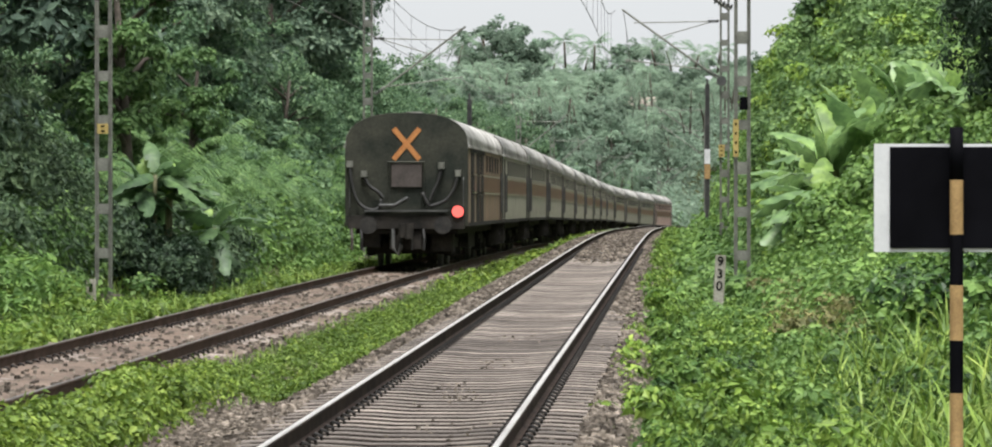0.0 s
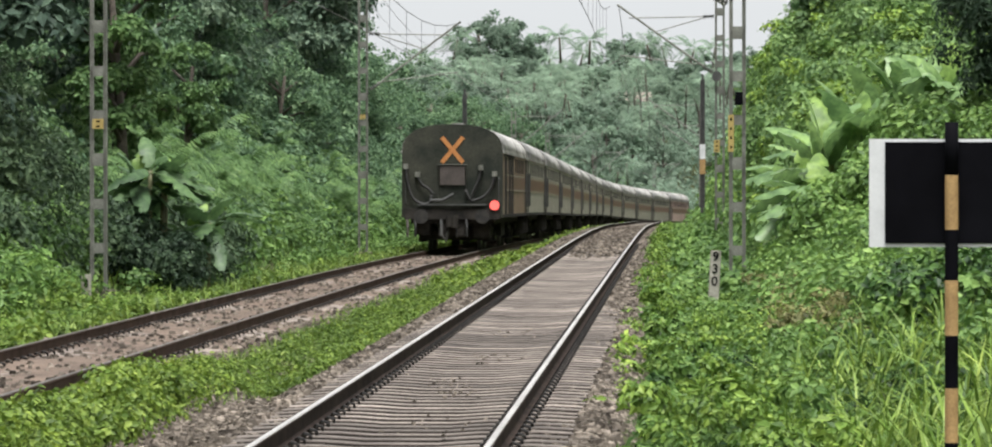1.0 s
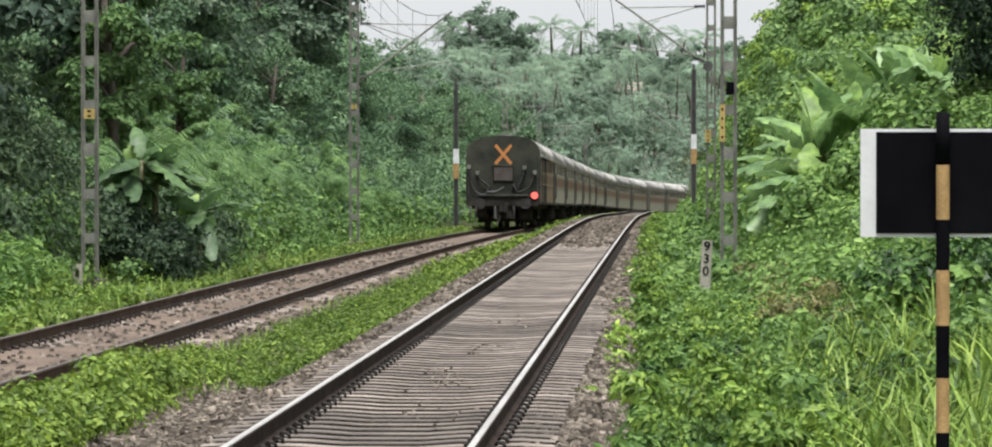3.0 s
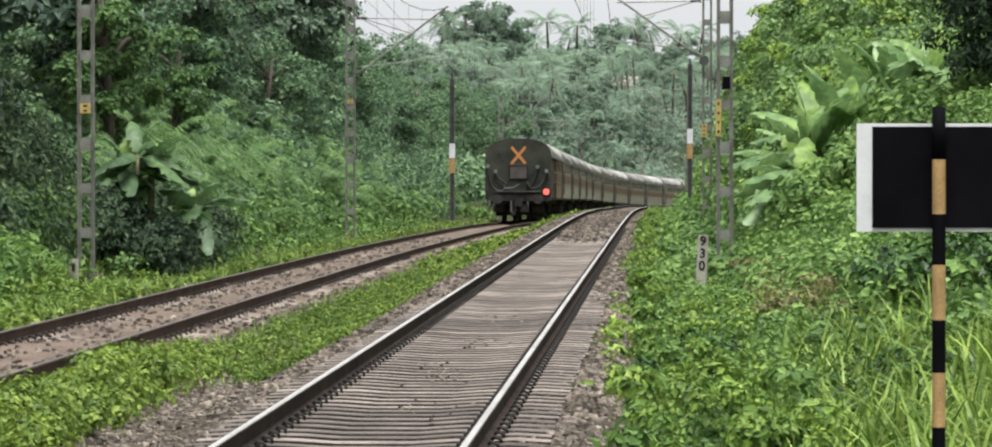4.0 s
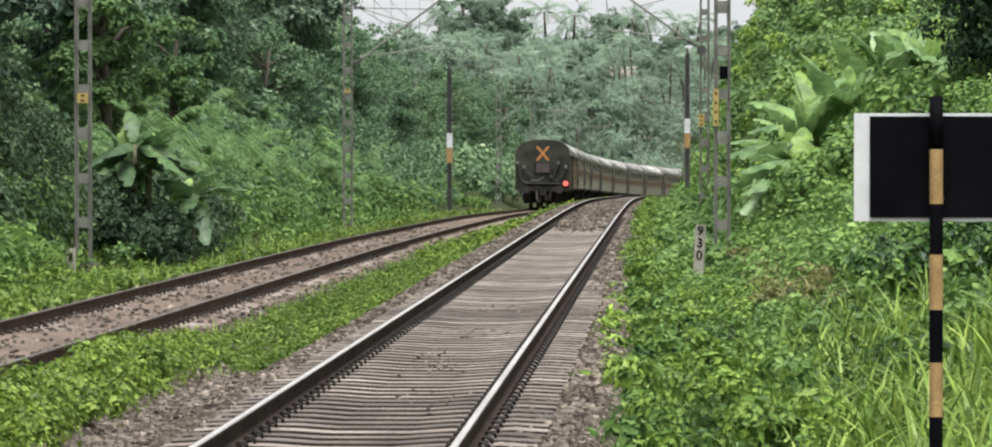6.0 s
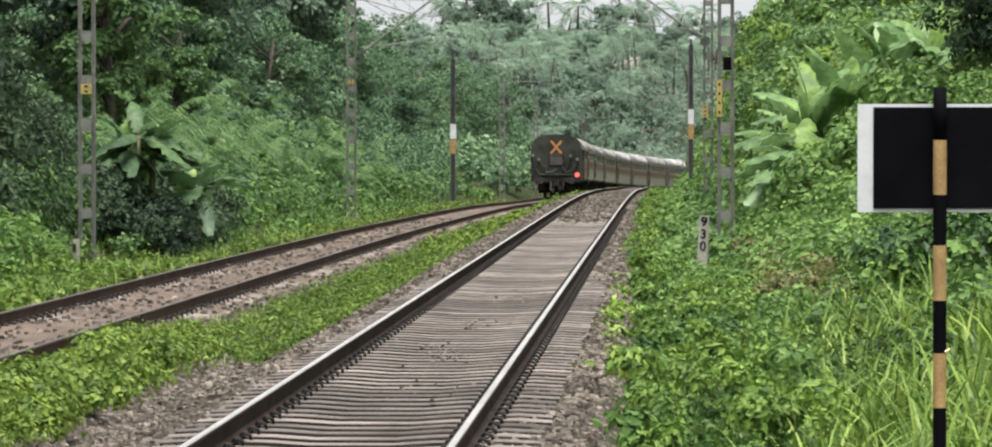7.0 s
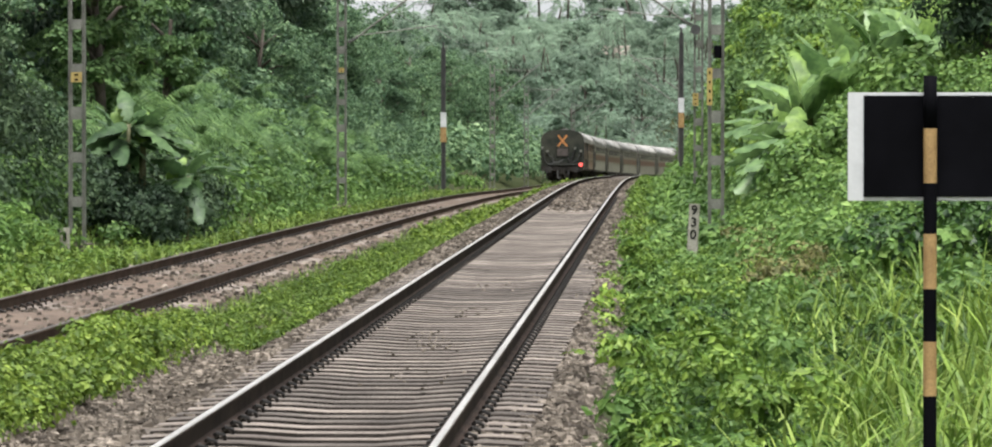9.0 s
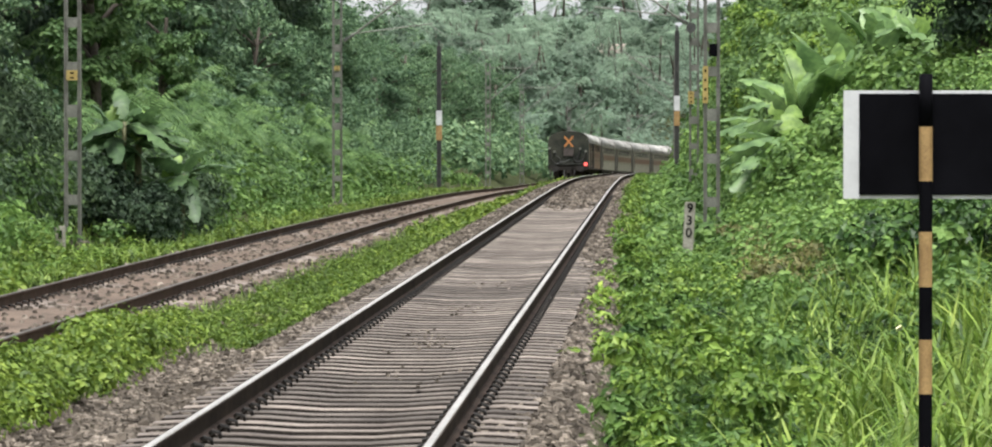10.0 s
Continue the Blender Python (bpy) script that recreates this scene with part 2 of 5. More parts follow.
def thing(name, label, category, m=None, group="", kind=""):
    ob = tagged(new(name), label, category, group, kind)
    if m is not None:
        ob.matrix_basis = m
    return ob


def sheet(name, V, F, mat, smooth=False):
    """A mesh from arrays: V (n, 3), F (m, 4)."""
    V, F = np.asarray(V, dtype=np.float32), np.asarray(F, dtype=np.int32)
    n = len(F)
    me = bpy.data.meshes.new(name)
    me.vertices.add(len(V))
    me.vertices.foreach_set("co", V.reshape(-1))
    me.loops.add(n * 4)
    me.loops.foreach_set("vertex_index", F.reshape(-1))
    me.polygons.add(n)
    me.polygons.foreach_set("loop_start", np.arange(0, n * 4, 4, dtype=np.int32))
    me.polygons.foreach_set("loop_total", np.full(n, 4, dtype=np.int32))
    me.polygons.foreach_set("use_smooth", np.full(n, smooth))
    me.materials.append(mat)
    me.update(calc_edges=True)
    return me


def quads(name, V, mat):
    """A mesh of separate four-cornered leaves: V is (n, 4, 3)."""
    n = len(V)
    return sheet(name, np.asarray(V).reshape(-1, 3), np.arange(n * 4).reshape(n, 4), mat)


def strips(name, V, mat, smooth=True):
    """A mesh of ribbons: V is (n, rows, 2, 3)."""
    n, r = V.shape[:2]
    base = (np.arange(n) * r * 2)[:, None] + (np.arange(r - 1) * 2)[None, :]
    F = np.stack([base, base + 1, base + 3, base + 2], -1).reshape(-1, 4)
    return sheet(name, V.reshape(-1, 3), F, mat, smooth)


def unit(a):
    return a / np.maximum(np.linalg.norm(a, axis=-1, keepdims=True), 1e-6)


def leaves(rng, C, R, per, size, width=0.55, droop=0.35, low=-0.35):
    """Leaves on the shells of many clumps: centres C (k, 3), radii R (k, 3), leaf length size (k,)."""
    k = len(C)
    C, R, size = np.repeat(C, per, 0), np.repeat(R, per, 0), np.repeat(size, per)
    n = k * per
    d = unit(rng.normal(size=(n, 3)))
    d[:, 2] = np.where(d[:, 2] < low, -d[:, 2], d[:, 2])
    p = C + d * R * rng.uniform(0.55, 1.12, (n, 1))
    nor = unit(d + rng.normal(size=(n, 3)) * 0.38 + np.array([0, 0, 0.38]))
    t = unit(np.cross(nor, rng.normal(size=(n, 3))))
    t[:, 2] -= droop * rng.uniform(0, 1, n)
    t = unit(t)
    s = np.cross(nor, t)
    L = (size * rng.uniform(0.6, 1.3, n))[:, None]
    W = L * width * 0.5
    mid = p + t * L * 0.45 + nor * L * 0.08
    return np.stack([p, mid - s * W, p + t * L - nor * L * 0.06, mid + s * W], 1)


def blades(rng, P, height, width, lean=0.5, seg=3):
    """Arching grass blades rooted at P (n, 3): seg quads each, narrowing to the tip."""
    n = len(P)
    a = rng.uniform(0, 2 * math.pi, n)
    out = np.stack([np.cos(a), np.sin(a), np.zeros(n)], 1)
    b = a + rng.uniform(0.9, 2.2, n)
    side = np.stack([np.cos(b), np.sin(b), np.zeros(n)], 1)
    h = (height * rng.uniform(0.55, 1.25, n))[:, None]
    w = (width * rng.uniform(0.6, 1.3, n))[:, None]
    ln = (lean * rng.uniform(0.2, 1.5, n))[:, None]
    rows = []
    for i in range(seg + 1):
        f = i / seg
        c = P + out * h * ln * f * f + np.array([0, 0, 1.0]) * h * (f - 0.42 * ln * f ** 3)
        ww = w * (1 - f ** 1.7) * 0.5 + 0.001
        rows.append(np.stack([c - side * ww, c + side * ww], 1))
    return np.stack(rows, 1)


# ---- the line of the railway ----
def profile(points):
    xs, zs = zip(*points)
    grid = np.arange(-120.0, 1600.0, 4.0)
    z = np.interp(grid, xs, zs)
    for _ in range(4):
        z[3:-3] = np.convolve(z, np.ones(7) / 7, "valid")
    return lambda y: np.interp(y, grid, z)


rail_r = profile([(-120, -0.5), (0, 0), (100, 0.42), (147, 0.6), (180, 0.56), (215, 0.33), (268, 0.0), (351, -0.5), (450, -1.6), (600, -3.0), (1600, -6)])
rail_l = profile([(-120, -0.2), (0, 0), (85, 0.1), (107, 0.12), (153, 0.0), (184, -0.1), (220, -0.38), (254, -0.62), (303, -0.9), (340, -1.2), (364, -1.5), (430, -2.3), (484, -2.9), (600, -4.0), (1600, -8)])
U_R, U_L, GAUGE = -2.31, -7.4, 1.676
BEND, RADIUS = 315.0, 1500.0


def shift(y):
    """Sideways swing of the line where it bends to the right."""
    d = np.clip(np.asarray(y, dtype=float) - BEND, 0, 500)
    return d * d / (2 * RADIUS) + np.clip(np.asarray(y, dtype=float) - BEND - 500, 0, None) * 500 / RADIUS


def heading(y):
    return float(np.clip(y - BEND, 0, 500)) / RADIUS


def smooth(a, b, x):
    f = np.clip((x - a) / (b - a), 0, 1)
    return f * f * (3 - 2 * f)


def bumps(x, y, s):
    return np.sin(x * 1.7 * s + 0.6 * y * s) * np.sin(y * 1.1 * s + 1.3) + 0.5 * np.sin(x * 3.9 * s - y * 2.3 * s + 2.0)


def ground_z(x, y):
    """Height of the ground: two track beds, the verge between them, wooded banks and the far hill."""
    x, y = np.asarray(x, dtype=float), np.asarray(y, dtype=float)
    u = x - shift(y)
    zr, zl = rail_r(y), rail_l(y)
    bed_r = zr - 0.235 - 0.5 * smooth(1.55, 2.6, np.abs(u - U_R))
    bed_l = zl - 0.20 - 0.32 * smooth(1.5, 2.4, np.abs(u - U_L))
    z = np.where(u > -4.95, bed_r, bed_l)
    mid = smooth(-5.3, -4.6, u)
    z = np.where((u > -5.3) & (u < -4.6), bed_l * (1 - mid) + bed_r * mid, z)
    # bank beside the right track, a cutting that starts beyond the open grass
    out = np.clip(u - 1.6, 0, None)
    steep = 0.25 + 0.8 * smooth(55, 110, y) + 1.0 * smooth(118, 190, y)
    z = z + np.minimum(out * steep, 9.5 + 0.02 * out) * smooth(-60, 30, y)
    # bank beside the left track
    out = np.clip(-11.3 - u, 0, None)
    z = z + np.minimum(out * 0.5, 7 + 0.01 * out)
    # far hill
    z = z + 12 * smooth(400, 800, y) * smooth(11, 40, -u)
    rough = smooth(0.5, 2.5, np.abs(u - U_R) - 1.5) * smooth(0.5, 2.5, np.abs(u - U_L) - 1.5)
    return z + rough * 0.10 * bumps(x, y, 0.8)


def on_line(u, y, z=0.0):
    """Place u metres across from the line's origin at y along it."""
    return np.stack([np.asarray(u) + shift(y), np.asarray(y, dtype=float), np.broadcast_to(z, np.shape(y)).astype(float)], -1)


def build_ground():
    us = np.concatenate([[-2500, -900, -400, -200, -120, -80, -60, -45, -35, -28], np.arange(-24, -11, 1.0), np.arange(-11, 2.5, 0.25), np.arange(3, 16, 1.0),
                         [18, 22, 28, 36, 50, 80, 140, 300, 900, 2500]])
    ys = np.concatenate([[-900, -300, -100, -40, 0], np.arange(15, 200, 2.0), np.arange(200, 520, 5.0), np.arange(520, 900, 20.0), [950, 1050, 1300, 1800, 2600, 4000]])
    U, Y = np.meshgrid(us, ys)
    X = U + shift(np.minimum(Y, 900))
    Z = ground_z(X, np.clip(Y, -100, 1500))
    V = np.stack([X, Y, Z], -1).reshape(-1, 3)
    nu, ny = len(us), len(ys)
    i = (np.arange(ny - 1)[:, None] * nu + np.arange(nu - 1)[None, :]).reshape(-1)
    F = np.stack([i, i + 1, i + nu + 1, i + nu], 1)
    ob = new("ground", sheet("ground", V, F, SOIL, True))
    tagged(ob, "dark soil under weeds and shrubs along the railway", "ground", kind="structure")


build_ground()


# ---- tracks ----
RAIL_PROFILE = [(-0.07, 0), (0.07, 0), (0.07, 0.012), (0.012, 0.035), (0.012, 0.13), (0.035, 0.142), (0.036, 0.165)]
RAIL_HEAD = [(0.026, 0.1655), (0.022, 0.172), (-0.022, 0.172), (-0.026, 0.1655)]


def sweep(outline, u0, top, ys, closed=True):
    """An outline carried along the line, hung below the rail's top."""
    V, F, k = [], [], len(outline)
    for y in ys:
        a = heading(y)
        for dx, dz in outline:
            V.append((u0 + float(shift(y)) + dx * math.cos(a), y - dx * math.sin(a), float(top(y)) - 0.172 + dz))
    n = len(ys)
    for i in range(n - 1):
        for j in range(k if closed else k - 1):
            a, b = i * k + j, i * k + (j + 1) % k
            F.append((a, b, b + k, a + k))
    m = Mesh()
    m.v, m.f = V, F
    return m


def build_track(u0, top, label, head, web):
    track = thing("railway_track", label, "railway track", kind="structure")
    ys = list(np.arange(10, 320, 4.0)) + list(np.arange(320, 700, 8.0))
    left = [(-x, z) for x, z in reversed(RAIL_PROFILE)]
    for side in (-1, 1):
        u = u0 + side * (GAUGE / 2 + 0.036)
        rail = part("rail", sweep(RAIL_PROFILE + left, u, top, ys), web, track, "rusty steel rail with a dark web")
        part("rail_head", sweep(RAIL_HEAD, u, top, ys), head, rail, "shiny worn rail head")
    return track


track_r = build_track(U_R, rail_r, "ballasted broad gauge track with concrete sleepers", RAIL_TOP, RAIL_SIDE)
track_l = build_track(U_L, rail_l, "second track with sleepers sunk in brown ballast", mottled("dull_rail_head", (0.1, 0.085, 0.075), (0.2, 0.18, 0.165), 1, 30, 0.5, 0.8), mottled("brown_rail", (0.05, 0.034, 0.026), (0.1, 0.07, 0.054), 1.5, 30, 0.85, spec=0.1))


def dip(u0, du, y):
    """How far the stones lie below the bed's level: swept low between the rails of the right track, heaped beside them."""
    if u0 != U_R:
        return 0.02 * np.sin(np.asarray(y) * 0.9)
    a = np.abs(du)
    return 0.07 * (1 - smooth(0.7, 0.95, a)) - 0.125 * (1 - smooth(0.68, 0.78, a)) * smooth(104, 122, y) - 0.045 * smooth(0.98, 1.15, a) * smooth(62, 84, y) + 0.022 * smooth(0.9, 1.0, a) * (1 - smooth(1.36, 1.46, a)) * (1 - smooth(58, 80, y))


def bed(name, u0, top, half, drop, label, mat):
    """The ballast bed: a raised strip with sloping shoulders and a stony surface."""
    ys = np.concatenate([np.arange(18, 120, 0.8), np.arange(120, 700, 4.0)])
    us = np.linspace(-half, half, 25)
    U, Y = np.meshgrid(us, ys)
    X = U + u0 + shift(Y)
    rng = np.random.default_rng(5)
    Z = top(Y) - drop - dip(u0, U, Y) - 0.42 * smooth(1.5, half, np.abs(U)) + rng.uniform(-0.012, 0.012, U.shape)
    V = np.stack([X, Y, Z], -1).reshape(-1, 3)
    nu = len(us)
    i = (np.arange(len(ys) - 1)[:, None] * nu + np.arange(nu - 1)[None, :]).reshape(-1)
    ob = new(name, sheet(name, V, np.stack([i, i + 1, i + nu + 1, i + nu], 1), mat))
    tagged(ob, label, "ballast", kind="structure")


bed("ballast_bed", U_R, rail_r, 2.3, 0.205, "grey-brown crushed stone ballast under the track", BALLAST)
bed("ballast_bed", U_L, rail_l, 1.75, 0.175, "brown dusty ballast under the second track", DUSTY_BED)


def build_stones():
    """Loose stones lying on the shoulders and between the sleepers."""
    rng = np.random.default_rng(11)
    base = np.array([(-1, -1, -0.6), (1, -1, -0.6), (1, 1, -0.6), (-1, 1, -0.6), (-0.6, -0.7, 0.6), (0.7, -0.5, 0.7), (0.6, 0.7, 0.5), (-0.7, 0.5, 0.65)]) * 0.5
    faces = np.array([(4, 5, 6, 7), (0, 1, 5, 4), (1, 2, 6, 5), (2, 3, 7, 6), (3, 0, 4, 7)])
    P, S = [], []
    for u0, top, drop, n, hi in ((U_R, rail_r, 0.205, 34000, 125), (U_L, rail_l, 0.175, 7500, 150)):
        y = 24 + (hi - 24) * rng.uniform(0, 1, n) ** 1.9
        du = rng.uniform(-2.3, 2.3, n) if u0 == U_R else rng.uniform(-1.7, 1.7, n)
        inner = np.abs(du) < (0.95 if u0 == U_R else 1.3)
        keep = ~inner | (rng.uniform(0, 1, n) < (0.05 if u0 == U_R else 0.5))
        if u0 == U_R:
            ends = (np.abs(du) < 1.42) & (y < 70)
            keep &= ~ends | (rng.uniform(0, 1, n) < 0.55)
        y, du = y[keep], du[keep]
        z = top(y) - drop - dip(u0, du, y) - 0.42 * smooth(1.5, 2.3, np.abs(du)) + 0.012
        P.append(np.stack([u0 + du + shift(y), y, z], 1))
        S.append(rng.uniform(0.045, 0.092, len(y)))
    y = rng.uniform(106, 230, 6500)
    du = rng.uniform(-2.3, 2.3, 6500)
    P.append(np.stack([U_R + du, y, rail_r(y) - 0.205 - dip(U_R, du, y) - 0.42 * smooth(1.5, 2.3, np.abs(du)) + 0.01], 1))
    S.append(rng.uniform(0.06, 0.11, 6500))
    y, du = rng.uniform(28, 62, 6500), rng.uniform(-3.15, -2.15, 6500)
    P.append(np.stack([U_R + du, y, ground_z(U_R + du, y) + 0.03], 1))
    S.append(rng.uniform(0.05, 0.105, 6500))
    for yc, du0, k in ((44, 0.1, 22), (46, -0.25, 18), (52, 0.1, 20), (38, 0.2, 16), (60, 0.0, 14)):
        y, du = yc + rng.normal(size=k) * 0.9, du0 + rng.normal(size=k) * 0.22
        P.append(np.stack([U_R + du, y, rail_r(y) - 0.174 + rng.uniform(0, 0.008, k)], 1))
        S.append(rng.uniform(0.018, 0.038, k))
    P, S = np.concatenate(P), np.concatenate(S)
    n = len(P)
    a = rng.uniform(0, 6.28, n)
    jit = base[None] + rng.uniform(-0.18, 0.18, (n, 8, 3))
    ca, sa = np.cos(a)[:, None], np.sin(a)[:, None]
    V = np.stack([jit[..., 0] * ca - jit[..., 1] * sa, jit[..., 0] * sa + jit[..., 1] * ca, jit[..., 2]], -1) * S[:, None, None] + P[:, None]
    F = (np.arange(n) * 8)[:, None, None] + faces[None]
    tagged(new("ballast_stone", sheet("ballast_stone", V.reshape(-1, 3), F.reshape(-1, 4), STONE)), "loose angular grey-brown ballast stones", "ballast", kind="stuff")


def sleeper_mesh():
    """A prestressed concrete sleeper: waisted in the middle, shoulders raised at the rail seats."""
    m = Mesh()
    st = [(-1.375, 0.10, 0.12, 0.20), (-1.1, 0.105, 0.125, 0.215), (-0.6, 0.10, 0.125, 0.205), (-0.3, 0.085, 0.11, 0.185), (0.3, 0.085, 0.11, 0.185), (0.6, 0.10, 0.125, 0.205), (1.1, 0.105, 0.125, 0.215), (1.375, 0.10, 0.12, 0.20)]
    V, F = [], []
    for x, wt, wb, h in st:
        V += [(x, -wb, -0.2), (x, -wt, h - 0.215), (x, -wt + 0.02, h - 0.205), (x, wt - 0.02, h - 0.205), (x, wt, h - 0.215), (x, wb, -0.2)]
    for i in range(len(st) - 1):
        for j in range(5):
            F.append((i * 6 + j, (i + 1) * 6 + j, (i + 1) * 6 + j + 1, i * 6 + j + 1))
    F += [(0, 1, 2, 3, 4, 5), tuple(range(6 * len(st) - 1, 6 * len(st) - 7, -1))]
    return m.add(V, F)


def build_clips():
    """Spring clips beside the rails on every sleeper, and the pads under them."""
    ys = np.arange(26.0, 130, 0.6)
    for u0, top, hi in ((U_R, rail_r, 130), (U_L, rail_l, 110)):
        m = Mesh()
        for y in ys[ys < hi]:
            for side in (-1, 1):
                for s2 in (-1, 1):
                    u = u0 + side * (GAUGE / 2 + 0.036) + s2 * 0.10
                    z = float(top(y)) - 0.172
                    o = on_line(np.array([u]), np.array([y]), z)[0]
                    m.tube([(o[0] + s2 * 0.05, o[1] + 0.06, z - 0.01), (o[0] + s2 * 0.05, o[1] - 0.03, z + 0.035), (o[0], o[1] - 0.075, z + 0.055), (o[0] - s2 * 0.02, o[1] - 0.02, z + 0.035), (o[0] - s2 * 0.01, o[1] + 0.07, z + 0.035)], 0.014, 5)
        tagged(new("rail_clip", m.data("rail_clip", CLIP)), "black spring clips holding the rail to the sleepers", "rail clip", kind="stuff")


# ---- the train ----
COACH, N_COACH = 22.3, 13
BODY = 21.3


def coach_outline(z0=1.08, w=1.62, eaves=3.15, top=4.06, n=14):
    pts = [(-w, z0), (-w, eaves)]
    for i in range(1, n):
        a = math.pi * (1 - i / n)
        c, s = math.cos(a), math.sin(a)
        e = 2 / 2.5
        pts.append((w * math.copysign(abs(c) ** e, c), eaves + (top - eaves) * abs(s) ** e))
    return pts + [(w, eaves), (w, z0)]


def shell(outline, y0, y1, ends=True):
    m, k = Mesh(), len(outline)
    m.v = [(x, y, z) for y in (y0, y1) for x, z in outline]
    m.f = [(j, j + 1, k + j + 1, k + j) for j in range(k - 1)]
    if ends:
        m.f += [tuple(range(k)), tuple(range(2 * k - 1, k - 1, -1)), (k - 1, 0, k, 2 * k - 1)]
    return m


def disc(m, c, r, depth, axis="y", n=16):
    """A drum with its axis along y or x, its far rim rounded."""
    for_v, fs = [], []
    rings = [(0, r), (depth * 0.8, r), (depth, r * 0.9)]
    for d, rr in rings:
        for i in range(n):
            a = 2 * math.pi * i / n
            p = (rr * math.cos(a), d, rr * math.sin(a)) if axis == "y" else (d, rr * math.cos(a), rr * math.sin(a))
            for_v.append((c[0] + p[0], c[1] + p[1], c[2] + p[2]))
    for q in range(2):
        fs += [(q * n + i, q * n + (i + 1) % n, (q + 1) * n + (i + 1) % n, (q + 1) * n + i) for i in range(n)]
    fs += [tuple(range(n)), tuple(range(3 * n - 1, 2 * n - 1, -1))]
    return m.add(for_v, fs)


def build_coach(label, loco=False, van=False):
    coach = thing("locomotive" if loco else "railway_coach", label, "locomotive" if loco else "railway coach", group="" if loco else "coaches of the train")
    paint = LOCO_RED if loco else COACH_RUST if van else COACH_SIDE
    h = BODY / 2
    out = coach_outline()
    # side walls and ends up to the eaves, the roof above them
    part("body", shell([p for p in out if p[1] <= 3.16], -h, h), paint, coach, "olive painted steel body sides")
    roof = [p for p in out if p[1] >= 3.149]
    roof = [(x * 1.012, z + 0.012) for x, z in roof]
    part("roof", shell(roof, -h + 0.06, h - 0.06), COACH_ROOF, coach, "weathered grey arched roof", True)
    for y in (-h + 0.03, h - 0.03):
        part("end_wall", shell([(x * 1.004, z + 0.004) for x, z in out], y - 0.04, y + 0.04), COACH_END, coach, "dark green end wall")
    for y in (-7.2, -3.6, 0, 3.6, 7.2):
        v = Mesh()
        v.box((0, y, 4.10), (0.42, 0.42, 0.12), ch=0.08)
        part("roof_vent", v, COACH_ROOF, coach)
    for x in (-1, 1):
        band = Mesh().box((x * 1.628, 0, 2.2), (0.016, BODY - 3.4, 0.42))
        for z in (1.96, 2.45):
            part("lining", Mesh().box((x * 1.629, 0, z), (0.018, BODY - 3.4, 0.05)), COACH_LINE, coach, "pale cream lining stripe")
        part("window_band", band, COACH_BAND, coach, "brown band below the windows")
        part("gutter", Mesh().box((x * 1.645, 0, 3.17), (0.05, BODY - 0.2, 0.05)), COACH_ROOF, coach)
        part("sill_rail", Mesh().box((x * 1.632, 0, 1.12), (0.03, BODY - 0.1, 0.10)), UNDER, coach)
        for i in range(4 if van else 0, 9):
            y = -7.2 + i * 1.8
            frame_m = Mesh()
            for dy in (-0.56, 0.56):
                frame_m.box((x * 1.64, y + dy, 2.8), (0.012, 0.06, 0.56))
            for dz in (-0.255, 0.255):
                frame_m.box((x * 1.64, y, 2.8 + dz), (0.012, 1.06, 0.05))
            w = part("window", frame_m, paint, coach)
            part("pane", Mesh().box((x * 1.634, y, 2.8), (0.012, 1.06, 0.46)), PANE, w)
        # Dark panels set on the side stand in for the shade inside doorways.
        for y in (-8.3, -5.2, -2.9) if van else ():
            dr = part("luggage_door", Mesh().box((x * 1.603, y, 2.1), (0.07, 1.7, 1.86)), UNDER, coach, "dark panel standing in for the shade of an open luggage door")
            part("door_rail", Mesh().box((x * 1.64, y, 3.08), (0.03, 3.0, 0.07)), UNDER, dr)
        for y in (9.6,) if van else (-9.6, 9.6):
            d = part("door", Mesh().box((x * 1.60, y, 2.12), (0.07, 0.72, 1.92)), UNDER, coach, "dark panel standing in for the shade of an open doorway")
            for dy in (-0.46, 0.46):
                part("handrail", Mesh().tube([(x * 1.68, y + dy, 1.4), (x * 1.68, y + dy, 2.6)], 0.018), DARK_STEEL, d)
            part("step", Mesh().box((x * 1.45, y, 0.75), (0.3, 0.6, 0.04)).box((x * 1.45, y, 0.45), (0.3, 0.6, 0.04)).box((x * 1.45, y - 0.3, 0.75), (0.3, 0.03, 0.66)).box((x * 1.45, y + 0.3, 0.75), (0.3, 0.03, 0.66)), UNDER, coach)
        for i in range(12):
            part("side_seam", Mesh().box((x * 1.626, -8.8 + i * 1.6, 1.62), (0.008, 0.05, 0.9)), paint, coach)
    part("underframe", Mesh().box((0, 0, 0.98), (2.7, BODY - 0.1, 0.22)).box((0, -1.5, 0.68), (2.5, 3.0, 0.5)).box((0, 3.0, 0.66), (2.2, 1.6, 0.5)), UNDER, coach, "sooty underframe with equipment boxes")
    for yb in (-7.4, 7.4):
        bogie = Mesh()
        for x in (-1.05, 1.05):
            bogie.box((x, yb, 0.62), (0.14, 3.4, 0.26), ch=0.03).box((x, yb - 1.45, 0.45), (0.26, 0.34, 0.34)).box((x, yb + 1.45, 0.45), (0.26, 0.34, 0.34))
        bogie.box((0, yb, 0.62), (2.2, 0.5, 0.3))
        bg = part("bogie", bogie, UNDER, coach, "black cast steel bogie")
        for dy in (-1.45, 1.45):
            for x in (-0.80, 0.80):
                part("wheel", disc(Mesh(), (x - 0.065, yb + dy, 0.457), 0.457, 0.13, "x", 20), DARK_STEEL, bg)
            part("axle", Mesh().tube([(-0.8, yb + dy, 0.457), (0.8, yb + dy, 0.457)], 0.08, 8), UNDER, bg)
